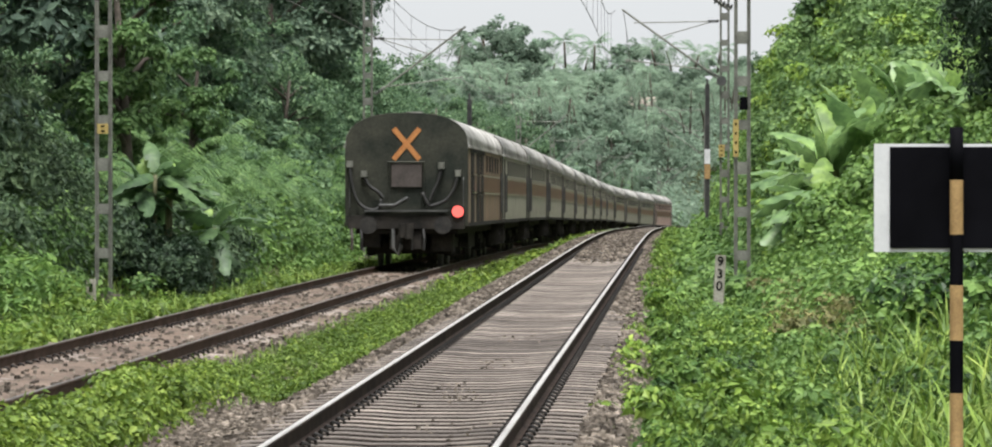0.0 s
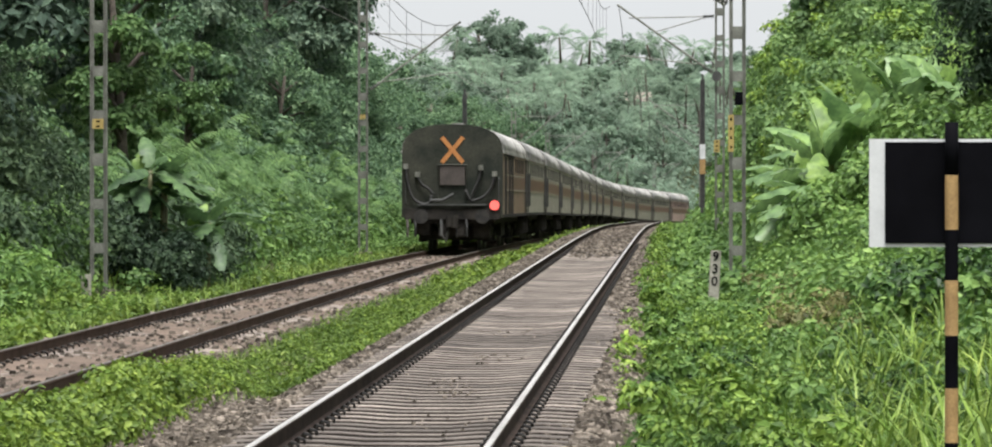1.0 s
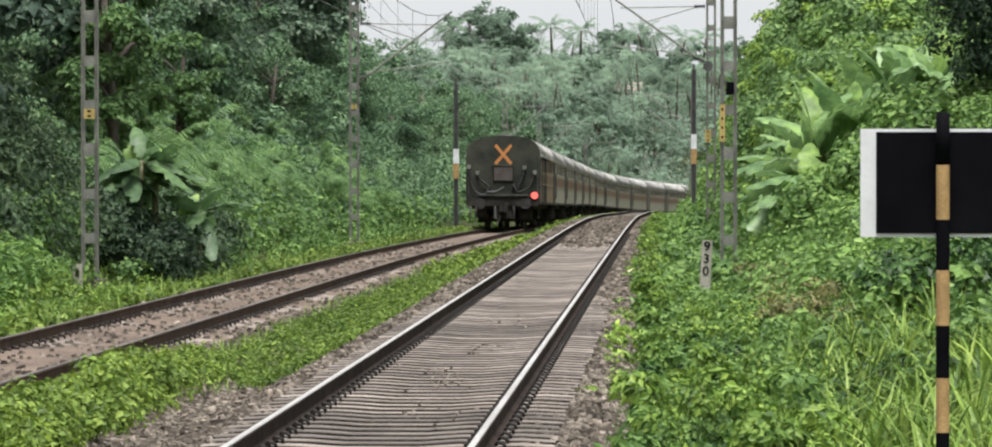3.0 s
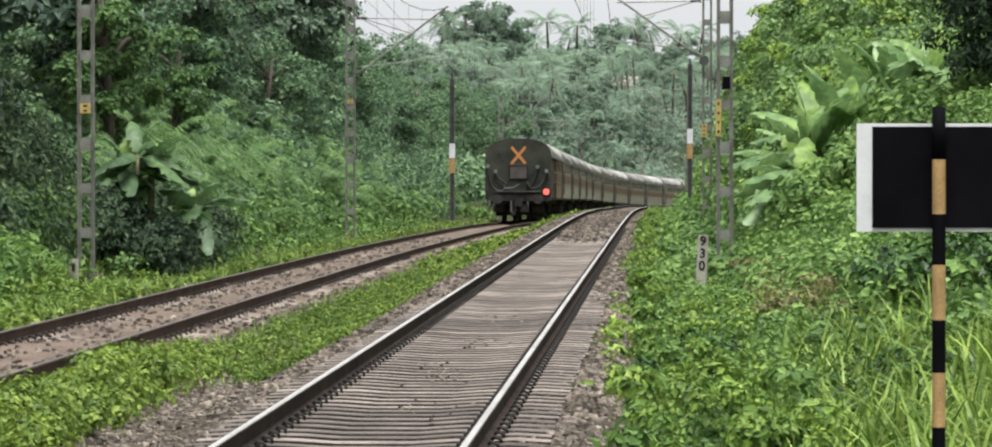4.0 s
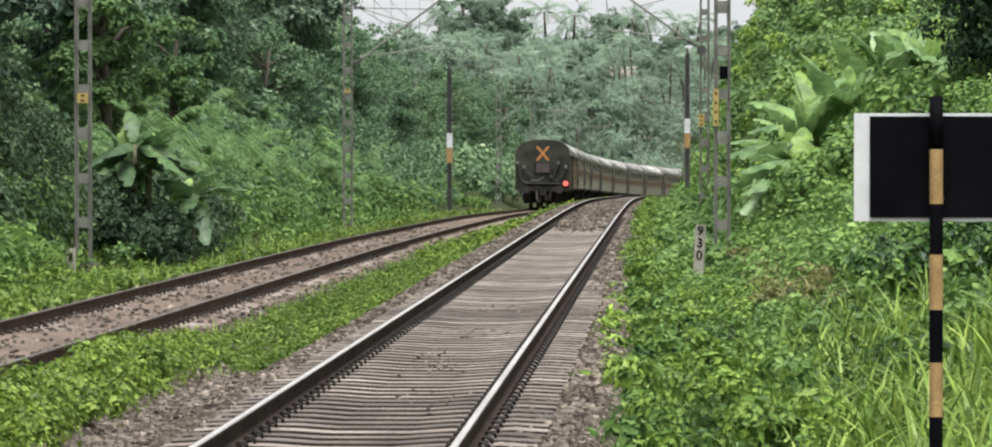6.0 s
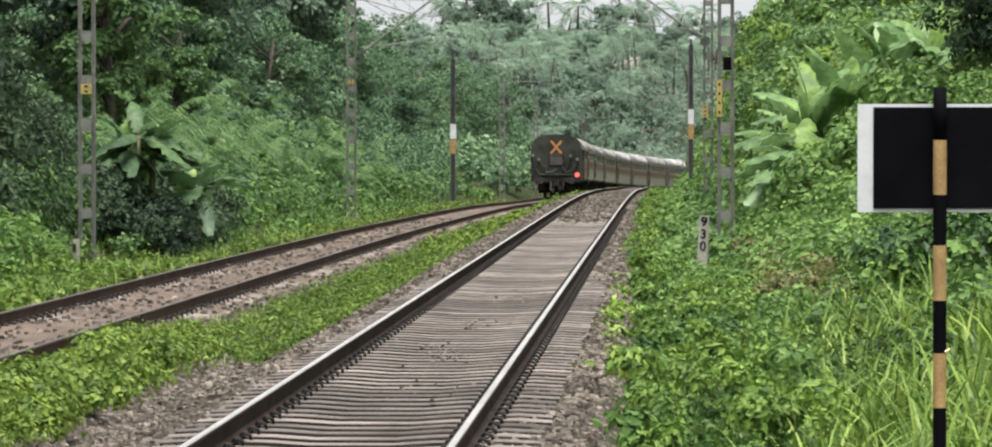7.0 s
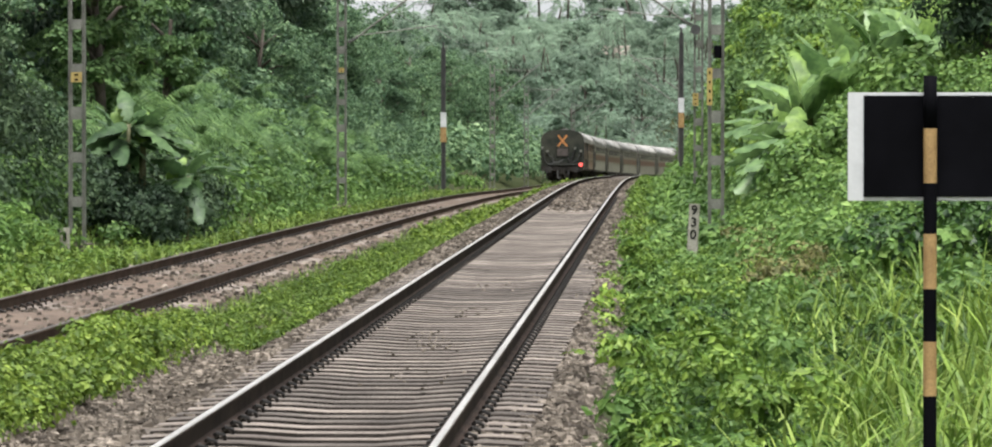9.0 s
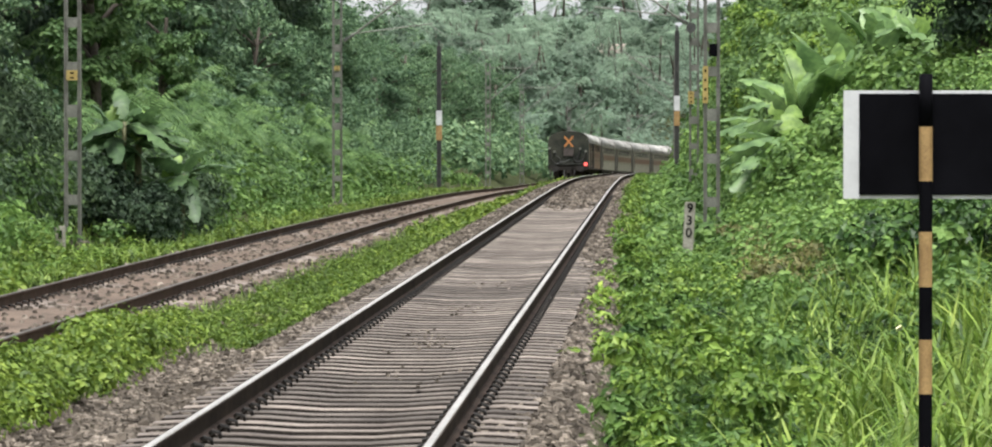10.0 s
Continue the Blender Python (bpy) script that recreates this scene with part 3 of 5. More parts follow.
    for y, s in ((-h, -1), (h, 1)):
        for x in (-0.98, 0.98):
            bm_ = Mesh().tube([(x, y, 1.10), (x, y + s * 0.45, 1.10)], 0.09, 10)
            disc(bm_, (x, y + s * 0.45 if s > 0 else y - 0.53, 1.10), 0.23, 0.08)
            part("buffer", bm_, BUFFER, coach, "round black steel buffer")
    return coach


def add_tail(coach):
    """What the last coach shows on its end: cross, gangway plate, hoses, couplings and the tail lamp."""
    y = -BODY / 2 - 0.015
    arm = Mesh()
    for s in (-1, 1):
        arm.box((0, y - 0.012 - 0.002 * s, 3.24), (0.135, 0.012, 1.06), Matrix.Rotation(s * radians(40), 3, "Y"))
    part("tail_cross", arm, ORANGE, coach, "orange painted cross")
    pl = Mesh().box((0, y - 0.03, 2.42), (0.82, 0.06, 0.62), ch=0.02)
    gp = part("gangway_plate", pl, PLATE, coach, "closed brown gangway plate")
    fr = Mesh().tube([(-0.46, y - 0.05, 1.6), (-0.46, y - 0.05, 2.76), (0.46, y - 0.05, 2.76), (0.46, y - 0.05, 1.6)], 0.045, 6)
    part("gangway_frame", fr, COACH_END, gp)
    for x in (-1.5, 1.5):
        part("corner_handrail", Mesh().tube([(x, y - 0.02, 1.5), (x, y - 0.09, 1.56), (x, y - 0.09, 2.3), (x, y - 0.02, 2.36)], 0.016, 6), DARK_STEEL, coach)
    part("end_sill", Mesh().box((0, y - 0.05, 1.18), (3.1, 0.16, 0.34), ch=0.03), UNDER, coach)
    part("end_step", Mesh().box((0, y - 0.12, 1.48), (2.2, 0.2, 0.05)), DARK_STEEL, coach)
    for pts in ([(-1.5, 2.66), (-1.42, 2.1), (-1.25, 1.68), (-0.95, 1.5), (-0.72, 1.56), (-0.66, 1.78)], [(-1.12, 2.4), (-0.98, 2.14), (-0.75, 1.98), (-0.62, 1.82)],
                [(0.92, 2.62), (0.86, 2.3), (0.66, 1.85), (0.6, 1.62), (0.42, 1.95)], [(1.36, 2.42), (1.26, 2.06), (1.05, 1.76), (0.72, 1.62), (0.6, 1.62)]):
        path = [Vector((x, y - 0.14, z)) for x, z in pts]
        fine = []
        for i in range(len(path) - 1):
            p0, p1, p2, p3 = path[max(i - 1, 0)], path[i], path[i + 1], path[min(i + 2, len(path) - 1)]
            for q in range(4):
                t = q / 4
                fine.append(0.5 * ((2 * p1) + (p2 - p0) * t + (2 * p0 - 5 * p1 + 4 * p2 - p3) * t * t + (3 * p1 - p0 - 3 * p2 + p3) * t ** 3))
        fine.append(path[-1])
        hs = part("hose", Mesh().tube(fine, 0.045, 8), RUBBER, coach, "looped black cable", True)
        part("socket", Mesh().box((pts[0][0], y - 0.1, pts[0][1] + 0.05), (0.17, 0.2, 0.17), ch=0.03), GALV, hs, "grey connector socket")
    part("coupling_lever", Mesh().tube([(-0.7, y - 0.2, 1.62), (-0.3, y - 0.22, 1.62), (0.05, y - 0.22, 1.82)], 0.05, 8), DARK_STEEL, coach, "dark coupling lever")
    lamp = part("tail_lamp", disc(Mesh(), (1.36, y - 0.14, 1.46), 0.2, 0.14), UNDER, coach, "tail lamp housing")
    disc_m = Mesh()
    disc(disc_m, (1.36, y - 0.19, 1.46), 0.155, 0.05)
    part("lamp_lens", disc_m, TAIL_GLOW, lamp, "glowing red tail lamp")
    part("coupler", Mesh().box((0, y - 0.35, 0.95), (0.34, 0.7, 0.36), ch=0.06).box((0.12, y - 0.75, 0.95), (0.2, 0.22, 0.42), ch=0.05), UNDER, coach)
    part("screw_link", Mesh().tube([(-0.35, y - 0.2, 1.0), (-0.33, y - 0.3, 0.5), (-0.2, y - 0.3, 0.32), (-0.12, y - 0.3, 0.6)], 0.05, 8), DARK_STEEL, coach)
    # Dark boxes added below the end to fill in shade around the coupler.
    part("coupler_shade_box", Mesh().box((0, y + 0.7, 0.72), (0.9, 1.5, 0.5), ch=0.06), UNDER, coach, "dark coupler housing added to deepen the shade under the end")
    part("underframe_shade_box", Mesh().box((0, y + 1.35, 0.5), (2.3, 0.18, 0.34), ch=0.03).box((-0.95, y + 0.6, 0.72), (0.5, 0.9, 0.42), ch=0.05).box((0.9, y + 0.9, 0.66), (0.6, 0.8, 0.5), ch=0.05), UNDER, coach, "dark brake gear boxes added to deepen the shade under the end")
    for x in (-1.45, -1.2, -0.15, 0.12, 0.45):
        part("air_hose", Mesh().tube([(x, y - 0.1, 1.0), (x + 0.03, y - 0.2, 0.75), (x + 0.02, y - 0.2, 0.45)], 0.04, 7), RUBBER if x > -1.3 else PLATE, coach)


last_coach = build_coach("dark green last coach with an orange cross and lit tail lamp", van=True)
plain_coach = build_coach("olive green passenger coach with brown window band and grey roof")
coaches = [plain_coach] + [copy_thing(plain_coach, pose(0, 0, 0)) for _ in range(N_COACH - 2)]
add_tail(last_coach)
loco = build_coach("pale pinkish locomotive hauling the train", True)


def rear_at(t):
    """Where the rear of the train is along the line, slowing gently."""
    return 117.0 + 26.0 * t - 0.26 * t * t


def rail_pose(s, half=7.4):
    a, b = s - half, s + half
    pa = Vector((U_L + float(shift(a)), a, float(rail_l(a))))
    pb = Vector((U_L + float(shift(b)), b, float(rail_l(b))))
    d = pb - pa
    c = (pa + pb) / 2
    return pose(c.x, c.y, c.z, math.degrees(math.atan2(d.z, math.hypot(d.x, d.y))), 0, -math.degrees(math.atan2(d.x, d.y)))


def motions():
    times = [i * 0.5 for i in range(21)]
    for k, c in enumerate([last_coach] + coaches + [loco]):
        walk(c, [(t, rail_pose(rear_at(t) + BODY / 2 + k * COACH)) for t in times])
    for b, (rows, d) in zip(butterflies, FLIGHTS):
        walk(b, flight(rows, d))


# ---- overhead line ----
def build_mast(u, y, side, label, lattice=True, height=9.6, arm=True, lift=0.0, track=None, top=None):
    """A mast beside the line with its bracket over the track. side: +1 when the track lies on its left."""
    x = u + float(shift(y))
    z0 = float(ground_z(x, y)) - 0.2
    mast = thing("catenary_mast", label, "catenary mast", pose(x, y, z0), "masts of the overhead line")
    if lattice:
        for sx in (-0.13, 0.13):
            c = Mesh().box((sx, 0, height / 2), (0.075, 0.02, height)).box((sx - math.copysign(0.03, sx) * -1, 0, height / 2), (0.014, 0.18, height))
            part("channel", c, GALV, mast, "grey galvanised channel")
        n = int(height / 0.88)
        for i in range(n):
            for sy in (-0.085, 0.085):
                part("batten", Mesh().box((0, sy, 0.5 + i * 0.88), (0.2, 0.012, 0.2 if i % 3 else 0.25)), GALV, mast)
        part("plinth", Mesh().box((0, 0, 0.2), (0.6, 0.6, 0.7), ch=0.05), CONCRETE, mast)
    else:
        part("post", Mesh().box((0, 0, height / 2), (0.05, 0.2, height)).box((-0.1, 0, height / 2), (0.02, 0.2, height)).box((0.1, 0, height / 2), (0.02, 0.2, height)).box((0, -0.09, height / 2), (0.2, 0.02, height)), DARK_STEEL, mast, "dark steel beam post")
    if arm:
        dx = (track - u)
        zt = float(top(y)) - z0 + lift
        s = math.copysign(1, dx)
        foot, tip = (s * 0.25, 0, zt + 5.35), (dx - s * 0.1, 0, zt + 7.65)
        part("bracket_tube", Mesh().tube([foot, tip], 0.035, 8), GALV, mast, "sloping galvanised bracket tube")
        part("stay_tube", Mesh().tube([(s * 0.2, 0, zt + 7.25), (dx * 0.86, 0, zt + 7.2)], 0.022, 6), GALV, mast)
        if y > 250:
            return mast
        part("strut_tube", Mesh().tube([(s * 0.2, 0, zt + 7.3), (dx * 0.62, 0, zt + 6.72)], 0.02, 6), GALV, mast)
        part("register_tube", Mesh().tube([(s * 0.45, 0, zt + 5.6), (dx * 0.95, 0, zt + 5.95)], 0.022, 6), GALV, mast)
        part("steady_arm", Mesh().tube([(dx * 0.9, 0, zt + 5.95), (dx + s * 0.2, 0, zt + 5.58)], 0.014, 5), GALV, mast)
        for zi in (5.4, 7.25):
            ins = Mesh().lathe((s * 0.2, 0, zt + zi), (s * 0.56, 0, zt + zi + 0.15 * (zi < 6)), [0.03, 0.075, 0.03] * 5)
            part("insulator", ins, DARK_STEEL, mast, "dark ribbed insulator")
    return mast


def number_plate(mast, z, w, h, rows, x=0.0):
    """A yellow plate with small dark bars in place of its figures."""
    pl = part("mast_plate", Mesh().box((x, -0.115, z), (w, 0.012, h)), SIGN_YELLOW, mast, "yellow mast plate with dark bars")
    for i in range(rows):
        part("bar", Mesh().box((x, -0.124, z + h * ((i + 0.5) / rows - 0.5)), (w * 0.34, 0.004, h / rows * 0.3)), BLACK, pl)


GREY_MAST = "grey galvanised lattice mast with sloping bracket beside the track"
m1 = build_mast(1.10, 90, -1, "grey lattice mast with yellow plate and black box", track=U_R, top=rail_r)
number_plate(m1, 3.75, 0.11, 0.75, 4, -0.13)
part("relay_box", Mesh().box((0.03, -0.13, 4.45), (0.16, 0.1, 0.26), ch=0.02), BLACK, m1, "small black box")
m2 = build_mast(1.24, 150, -1, GREY_MAST, track=U_R, top=rail_r)
number_plate(m2, 3.9, 0.2, 0.42, 3, -0.1)
part("switch_disc", disc(Mesh(), (-0.1, -0.2, 6.25), 0.17, 0.1), DARK_STEEL, m2)
m3 = build_mast(-11.6, 88, 1, "grey lattice mast with a small yellow plate in shrubs", track=U_L, top=rail_l, lift=0.4)
number_plate(m3, 3.85, 0.22, 0.2, 2)
m4 = build_mast(-10.8, 150, 1, GREY_MAST, track=U_L, top=rail_l)
number_plate(m4, 5.1, 0.18, 0.16, 2)
for u, low, tall in ((0.94, 34, 7.8), (-10.45, 11, 7.6)):
    p = build_mast(u, 213, 1, "dark steel post with white and yellow band", lattice=False, height=tall, arm=False)
    zb = 2.03 - float(p.matrix_basis.translation.z) + low * 213 / LENS_F
    for dz, mt in ((0.72, WHITE), (0.0, YELLOW)):
        part("marker_band", Mesh().box((0, 0, zb + dz), (0.28, 0.26, 0.70), ch=0.02), mt, p, "painted marker band")
    part("post_cap", Mesh().box((0, 0, tall + 0.12), (0.1, 0.1, 0.3), ch=0.02), DARK_STEEL, p)
for y in (276, 339, 402, 465, 528):
    build_mast(-10.5, y, 1, GREY_MAST, track=U_L, top=rail_l, height=8.2)
for y in (276, 339):
    build_mast(1.2, y, -1, GREY_MAST, track=U_R, top=rail_r, height=8.2)


def build_wires():
    spans = [(25, 88), (88, 150), (150, 213), (213, 276), (276, 339), (339, 402), (402, 465)]
    for u0, top in ((U_R, rail_r), (U_L, rail_l)):
        ob = thing("overhead_wire", "thin dark contact wire hung from a catenary", "overhead wire")
        for a, b in spans:
            ys = np.linspace(a, b, 9)
            pts_c, pts_m = [], []
            for y in ys:
                f = (y - a) / (b - a)
                x = u0 + float(shift(y)) + 0.15 * math.cos(f * math.pi)
                pts_c.append((x, y, float(top(y)) + 5.58))
                pts_m.append((x, y, float(top(y)) + 7.6 - 4 * 0.9 * f * (1 - f)))
            part("contact_wire", Mesh().tube(pts_c, 0.010, 4), WIRE, ob)
            part("catenary_wire", Mesh().tube(pts_m, 0.012, 4), WIRE, ob)
            for p, q in zip(pts_c[1:-1], pts_m[1:-1]):
                part("dropper", Mesh().tube([p, q], 0.006, 4), WIRE, ob)
    ob = thing("feeder_wire", "thin feeder wires running between mast tops", "overhead wire")
    for u in (-11.2, -10.6):
        part("wire", Mesh().tube([(u, y, float(rail_l(y)) + 9.0 - 0.9 * math.sin(math.pi * ((y - 25) % 63) / 63)) for y in np.arange(25, 300, 7.0)], 0.011, 4), WIRE, ob)


build_wires()


# ---- sign board and kilometre post ----
def build_board():
    d = 25.0
    x = (1510 - 1087) * d / LENS_F
    zg = float(ground_z(x, d))
    b = thing("warning_board", "black board with white border on a black and yellow banded pole", "sign board", pose(x, d, zg - 0.3))
    base = 2.03 - zg + 0.3

    def zz(py):
        return base + (305 - py) * d / LENS_F
    edges = [201, 284, 370, 450, 537, 620, 706, 790, 880, 970]
    for i in range(len(edges) - 1):
        m = Mesh().tube([(0, 0, zz(edges[i])), (0, 0, zz(edges[i + 1]))], 0.038, 14, cap=i == 0)
        part("pole_band", m, YELLOW if i % 2 else BLACK, b, "faded yellow band" if i % 2 else "black band", True)
    part("pole_foot", Mesh().tube([(0, 0, zz(970)), (0, 0, 0)], 0.038, 14), BLACK, b)
    zt, zb = zz(227), zz(398)
    w0, w1 = (1381 - 1510) * d / LENS_F, (1640 - 1510) * d / LENS_F
    back = Mesh().box(((w0 + w1) / 2, 0.07, (zt + zb) / 2), (w1 - w0, 0.02, zt - zb), ch=0.004)
    bd = part("board", back, WHITE, b, "white painted board")
    i0, i1 = (1406 - 1510) * d / LENS_F, (1634 - 1510) * d / LENS_F
    t0, t1 = zz(232), zz(392)
    part("face", Mesh().box(((i0 + i1) / 2, 0.056, (t0 + t1) / 2), (i1 - i0, 0.012, t0 - t1), ch=0.002), BLACK, bd, "matt black face")
    for zc in (zt - 0.12, zb + 0.12):
        part("clamp", Mesh().box((0, 0.03, zc), (0.06, 0.05, 0.04), ch=0.01), BLACK, b)


build_board()


def build_km_post():
    d = 82.0
    x = (1133 - 1087) * d / LENS_F
    zg = float(ground_z(x, d))
    k = thing("kilometre_post", "small white concrete distance post with dark figures", "distance post", pose(x, d, zg - 0.1, 0, 3, 0))
    z1 = 2.03 - zg + 0.1 + (305 - 403) * d / LENS_F
    z0 = 2.03 - zg + 0.1 + (305 - 462) * d / LENS_F
    part("slab", Mesh().box((0, 0, (z1 + 0) / 2), (0.2, 0.09, z1), ch=0.02), DIRTY_WHITE, k)
    for ch_, f in (("9", 0.83), ("3", 0.5), ("0", 0.17)):
        cu = bpy.data.curves.new("figure", "FONT")
        cu.body, cu.size, cu.align_x, cu.align_y, cu.extrude, cu.offset = ch_, 0.24, "CENTER", "CENTER", 0.004, 0.003
        tmp = new("figure", cu)
        me = bpy.data.meshes.new_from_object(tmp.evaluated_get(bpy.context.evaluated_depsgraph_get()))
        bpy.data.objects.remove(tmp)
        me.materials.clear()
        me.materials.append(BLACK)
        fg = part("figure", me, BLACK, k, "black painted figure")
        fg.matrix_basis = pose(0, -0.05, z0 + (z1 - z0) * f, 90, 0, 0)


build_km_post()
for u, y, h in ((-11.58, 86, 0.5), (-12.25, 86, 0.4)):
    zg = float(ground_z(u, y))
    k = thing("distance_post", "short yellowed marker stone in the weeds", "distance post", pose(u, y, 2.03 - (470 - 305) * 86 / LENS_F - 0.15))
    part("slab", Mesh().box((0, 0, h / 2), (0.19, 0.1, h), ch=0.03), DIRTY_WHITE, k)
    part("bar", Mesh().box((0, -0.055, h - 0.17), (0.07, 0.008, 0.16)), BLACK, k)


# ---- plants ----
def clump_field(rng, n, ulo, uhi, ylo, yhi, rlo, rhi, lift, power=1.0):
    """Clump centres scattered over a stretch of the ground."""
    y = ylo + (yhi - ylo) * rng.uniform(0, 1, n) ** power
    u = rng.uniform(ulo, uhi, n)
    r = rng.uniform(rlo, rhi, n)
    x = u + shift(y)
    z = ground_z(x, y) + r * lift
    return np.stack([x, y, z], 1), np.stack([r, r, r * rng.uniform(0.6, 1.0, n)], 1)


def undergrowth(name, label, mat, seed, n, area, radius, lift, per, leaf, power=1.0, **kw):
    rng = np.random.default_rng(seed)
    C, R = clump_field(rng, n, *area, *radius, lift, power)
    C[:, 2] += rng.uniform(-0.15, 0.35, n) * R[:, 2]
    size = rng.uniform(leaf[0], leaf[1], n)
    tagged(new(name, quads(name, leaves(rng, C, R, per, size, **kw), mat)), label, "plants", kind="stuff")


def build_undergrowth():
    # verge between the tracks
    undergrowth("verge_weeds", "low bright green weeds between the two tracks", LEAF_VERGE, 21, 1500, (-5.6, -4.3, 52, 110), (0.07, 0.24), 0.2, 30, (0.045, 0.085), 1.3)
    undergrowth("verge_weeds", "low green weeds between the tracks further along", LEAF_VERGE, 22, 1500, (-5.7, -4.2, 100, 330), (0.12, 0.26), 0.25, 22, (0.1, 0.2))
    undergrowth("verge_weeds", "low weeds at the near end of the verge", LEAF_VERGE, 121, 380, (-5.95, -5.25, 30, 54), (0.08, 0.22), 0.2, 40, (0.045, 0.085))
    undergrowth("verge_bush", "leafy waist-high weeds beside the tracks", LEAF_VERGE, 35, 130, (-5.95, -5.3, 36, 49), (0.13, 0.26), 0.6, 90, (0.055, 0.095), width=0.7)
    # ground cover beside the right track
    undergrowth("trackside_shrubs", "shrubs crowding the cess of the right track", LEAF_SHRUB, 26, 420, (0.6, 2.0, 87, 200), (0.28, 0.55), 0.5, 70, (0.14, 0.24), width=0.7)
    undergrowth("trackside_shrubs", "shrubs along the bend beyond the masts", LEAF_SHRUB, 27, 420, (0.9, 2.8, 190, 480), (0.45, 0.95), 0.7, 60, (0.22, 0.36), width=0.7)
    # right bank
    undergrowth("bank_shrubs", "scrub on the far part of the cutting slope", LEAF_SHRUB, 29, 500, (2.0, 12, 240, 500), (0.8, 1.6), 0.5, 70, (0.3, 0.45), width=0.7)
    undergrowth("ballast_weeds", "sparse weeds creeping over the ballast", LEAF_WEED, 44, 120, (-0.85, 0.0, 40, 95), (0.08, 0.17), 0.1, 30, (0.06, 0.1))
    undergrowth("bank_shrubs", "shrubs round the feet of the banana plants", LEAF_SHRUB, 45, 70, (2.3, 5.2, 86, 91), (0.4, 0.75), 1.3, 120, (0.12, 0.2), width=0.7)
    undergrowth("near_scrub", "fine-leaved scrub behind the tall grass", LEAF_SHRUB, 42, 560, (1.5, 7.5, 64, 96), (0.3, 0.65), 0.8, 90, (0.09, 0.15), width=0.7)
    undergrowth("near_scrub", "dark leafy bush behind the sign board", LEAF_DEEP, 43, 45, (2.7, 4.8, 55, 62), (0.26, 0.44), 2.1, 110, (0.1, 0.16), width=0.8)
    undergrowth("near_scrub", "brighter green leaves on the bush behind the sign board", LEAF_SHRUB, 143, 32, (2.65, 4.8, 54, 62), (0.24, 0.4), 2.5, 100, (0.1, 0.17), width=0.8)
    # Dark leaves low in the grass stand in for the shade there.
    undergrowth("grass_weeds", "dark leaves standing in for shade under the tall grass", LEAF_DEEP, 25, 650, (1.0, 6.0, 44, 84), (0.18, 0.36), 0.35, 50, (0.08, 0.14), width=0.8)
    undergrowth("grass_weeds", "broad-leaved weeds among the tall grass", LEAF_SHRUB, 49, 260, (1.2, 5.5, 50, 84), (0.2, 0.4), 0.9, 60, (0.09, 0.15), width=0.8)
    undergrowth("cess_weeds", "low weeds creeping onto the ballast shoulder", LEAF_WEED, 24, 820, (-0.85, 0.7, 84, 235), (0.1, 0.26), 0.4, 40, (0.08, 0.15))
    undergrowth("cess_weeds", "leafy shrubs beside the ballast shoulder", LEAF_SHRUB, 23, 400, (-0.3, 1.0, 86, 235), (0.18, 0.42), 0.6, 50, (0.1, 0.18), width=0.8)
    # left side
    undergrowth("left_weeds", "bright weeds along the second track", LEAF_VERGE, 31, 2000, (-11.8, -8.75, 58, 240), (0.12, 0.3), 0.3, 28, (0.09, 0.16))
    undergrowth("left_shrubs", "mixed green shrubs at the foot of the trees", LEAF_SHRUB, 32, 220, (-16, -11.6, 92, 280), (0.4, 1.0), 0.7, 80, (0.15, 0.28), width=0.7)
    undergrowth("left_weeds", "knee-high bright weeds round the marker stones", LEAF_WEED, 46, 520, (-14.5, -9.6, 70, 92), (0.12, 0.3), 0.5, 46, (0.07, 0.12), width=0.7)
    undergrowth("left_weeds", "leafy low plants along the foot of the bank", LEAF_SHRUB, 47, 260, (-13.5, -10.6, 92, 200), (0.25, 0.55), 0.6, 70, (0.1, 0.17), width=0.7)
    undergrowth("left_weeds", "broad pale leaves of low plants by the mast", LEAF_SHRUB, 48, 110, (-13.8, -11.6, 72, 90), (0.25, 0.5), 0.8, 50, (0.14, 0.26), width=0.4)
    undergrowth("left_bush", "dense round bush beside the mast", LEAF_SHRUB, 37, 90, (-14.8, -12.5, 86, 93), (0.4, 0.8), 1.0, 200, (0.09, 0.14), width=0.7)
    undergrowth("left_thicket", "darker thicket climbing into the trees", LEAF_MID, 33, 300, (-22, -13.5, 100, 300), (0.6, 1.5), 1.2, 110, (0.14, 0.26), width=0.7)
    undergrowth("left_thicket", "thicket along the bend", LEAF_MID, 34, 450, (-24, -11.5, 280, 520), (0.9, 1.9), 1.0, 70, (0.35, 0.55), width=0.7)


build_undergrowth()


def canopy(name, label, mat, seed, n, area, top, radius, per, leaf, bias=0.45, width=0.7, droop=0.35):
    """Bushes grown together: leaf clumps stacked from the ground up to the height top(u, y)."""
    rng = np.random.default_rng(seed)
    u, y = rng.uniform(area[0], area[1], n), rng.uniform(area[2], area[3], n)
    x = u + shift(y)
    g = ground_z(x, y)
    r = rng.uniform(*radius, n)
    z = g + np.clip(top(u, y) * (1 + 0.16 * bumps(u, y, 0.35)) - r * 0.6, 0.1, None) * rng.uniform(0, 1, n) ** bias
    C, R = np.stack([x, y, z], 1), np.stack([r, r, r * rng.uniform(0.55, 0.85, n)], 1)
    V = leaves(rng, C, R, per, rng.uniform(leaf[0], leaf[1], n), width=width, droop=droop)
    tagged(new(name, quads(name, V, mat)), label, "plants", kind="stuff")


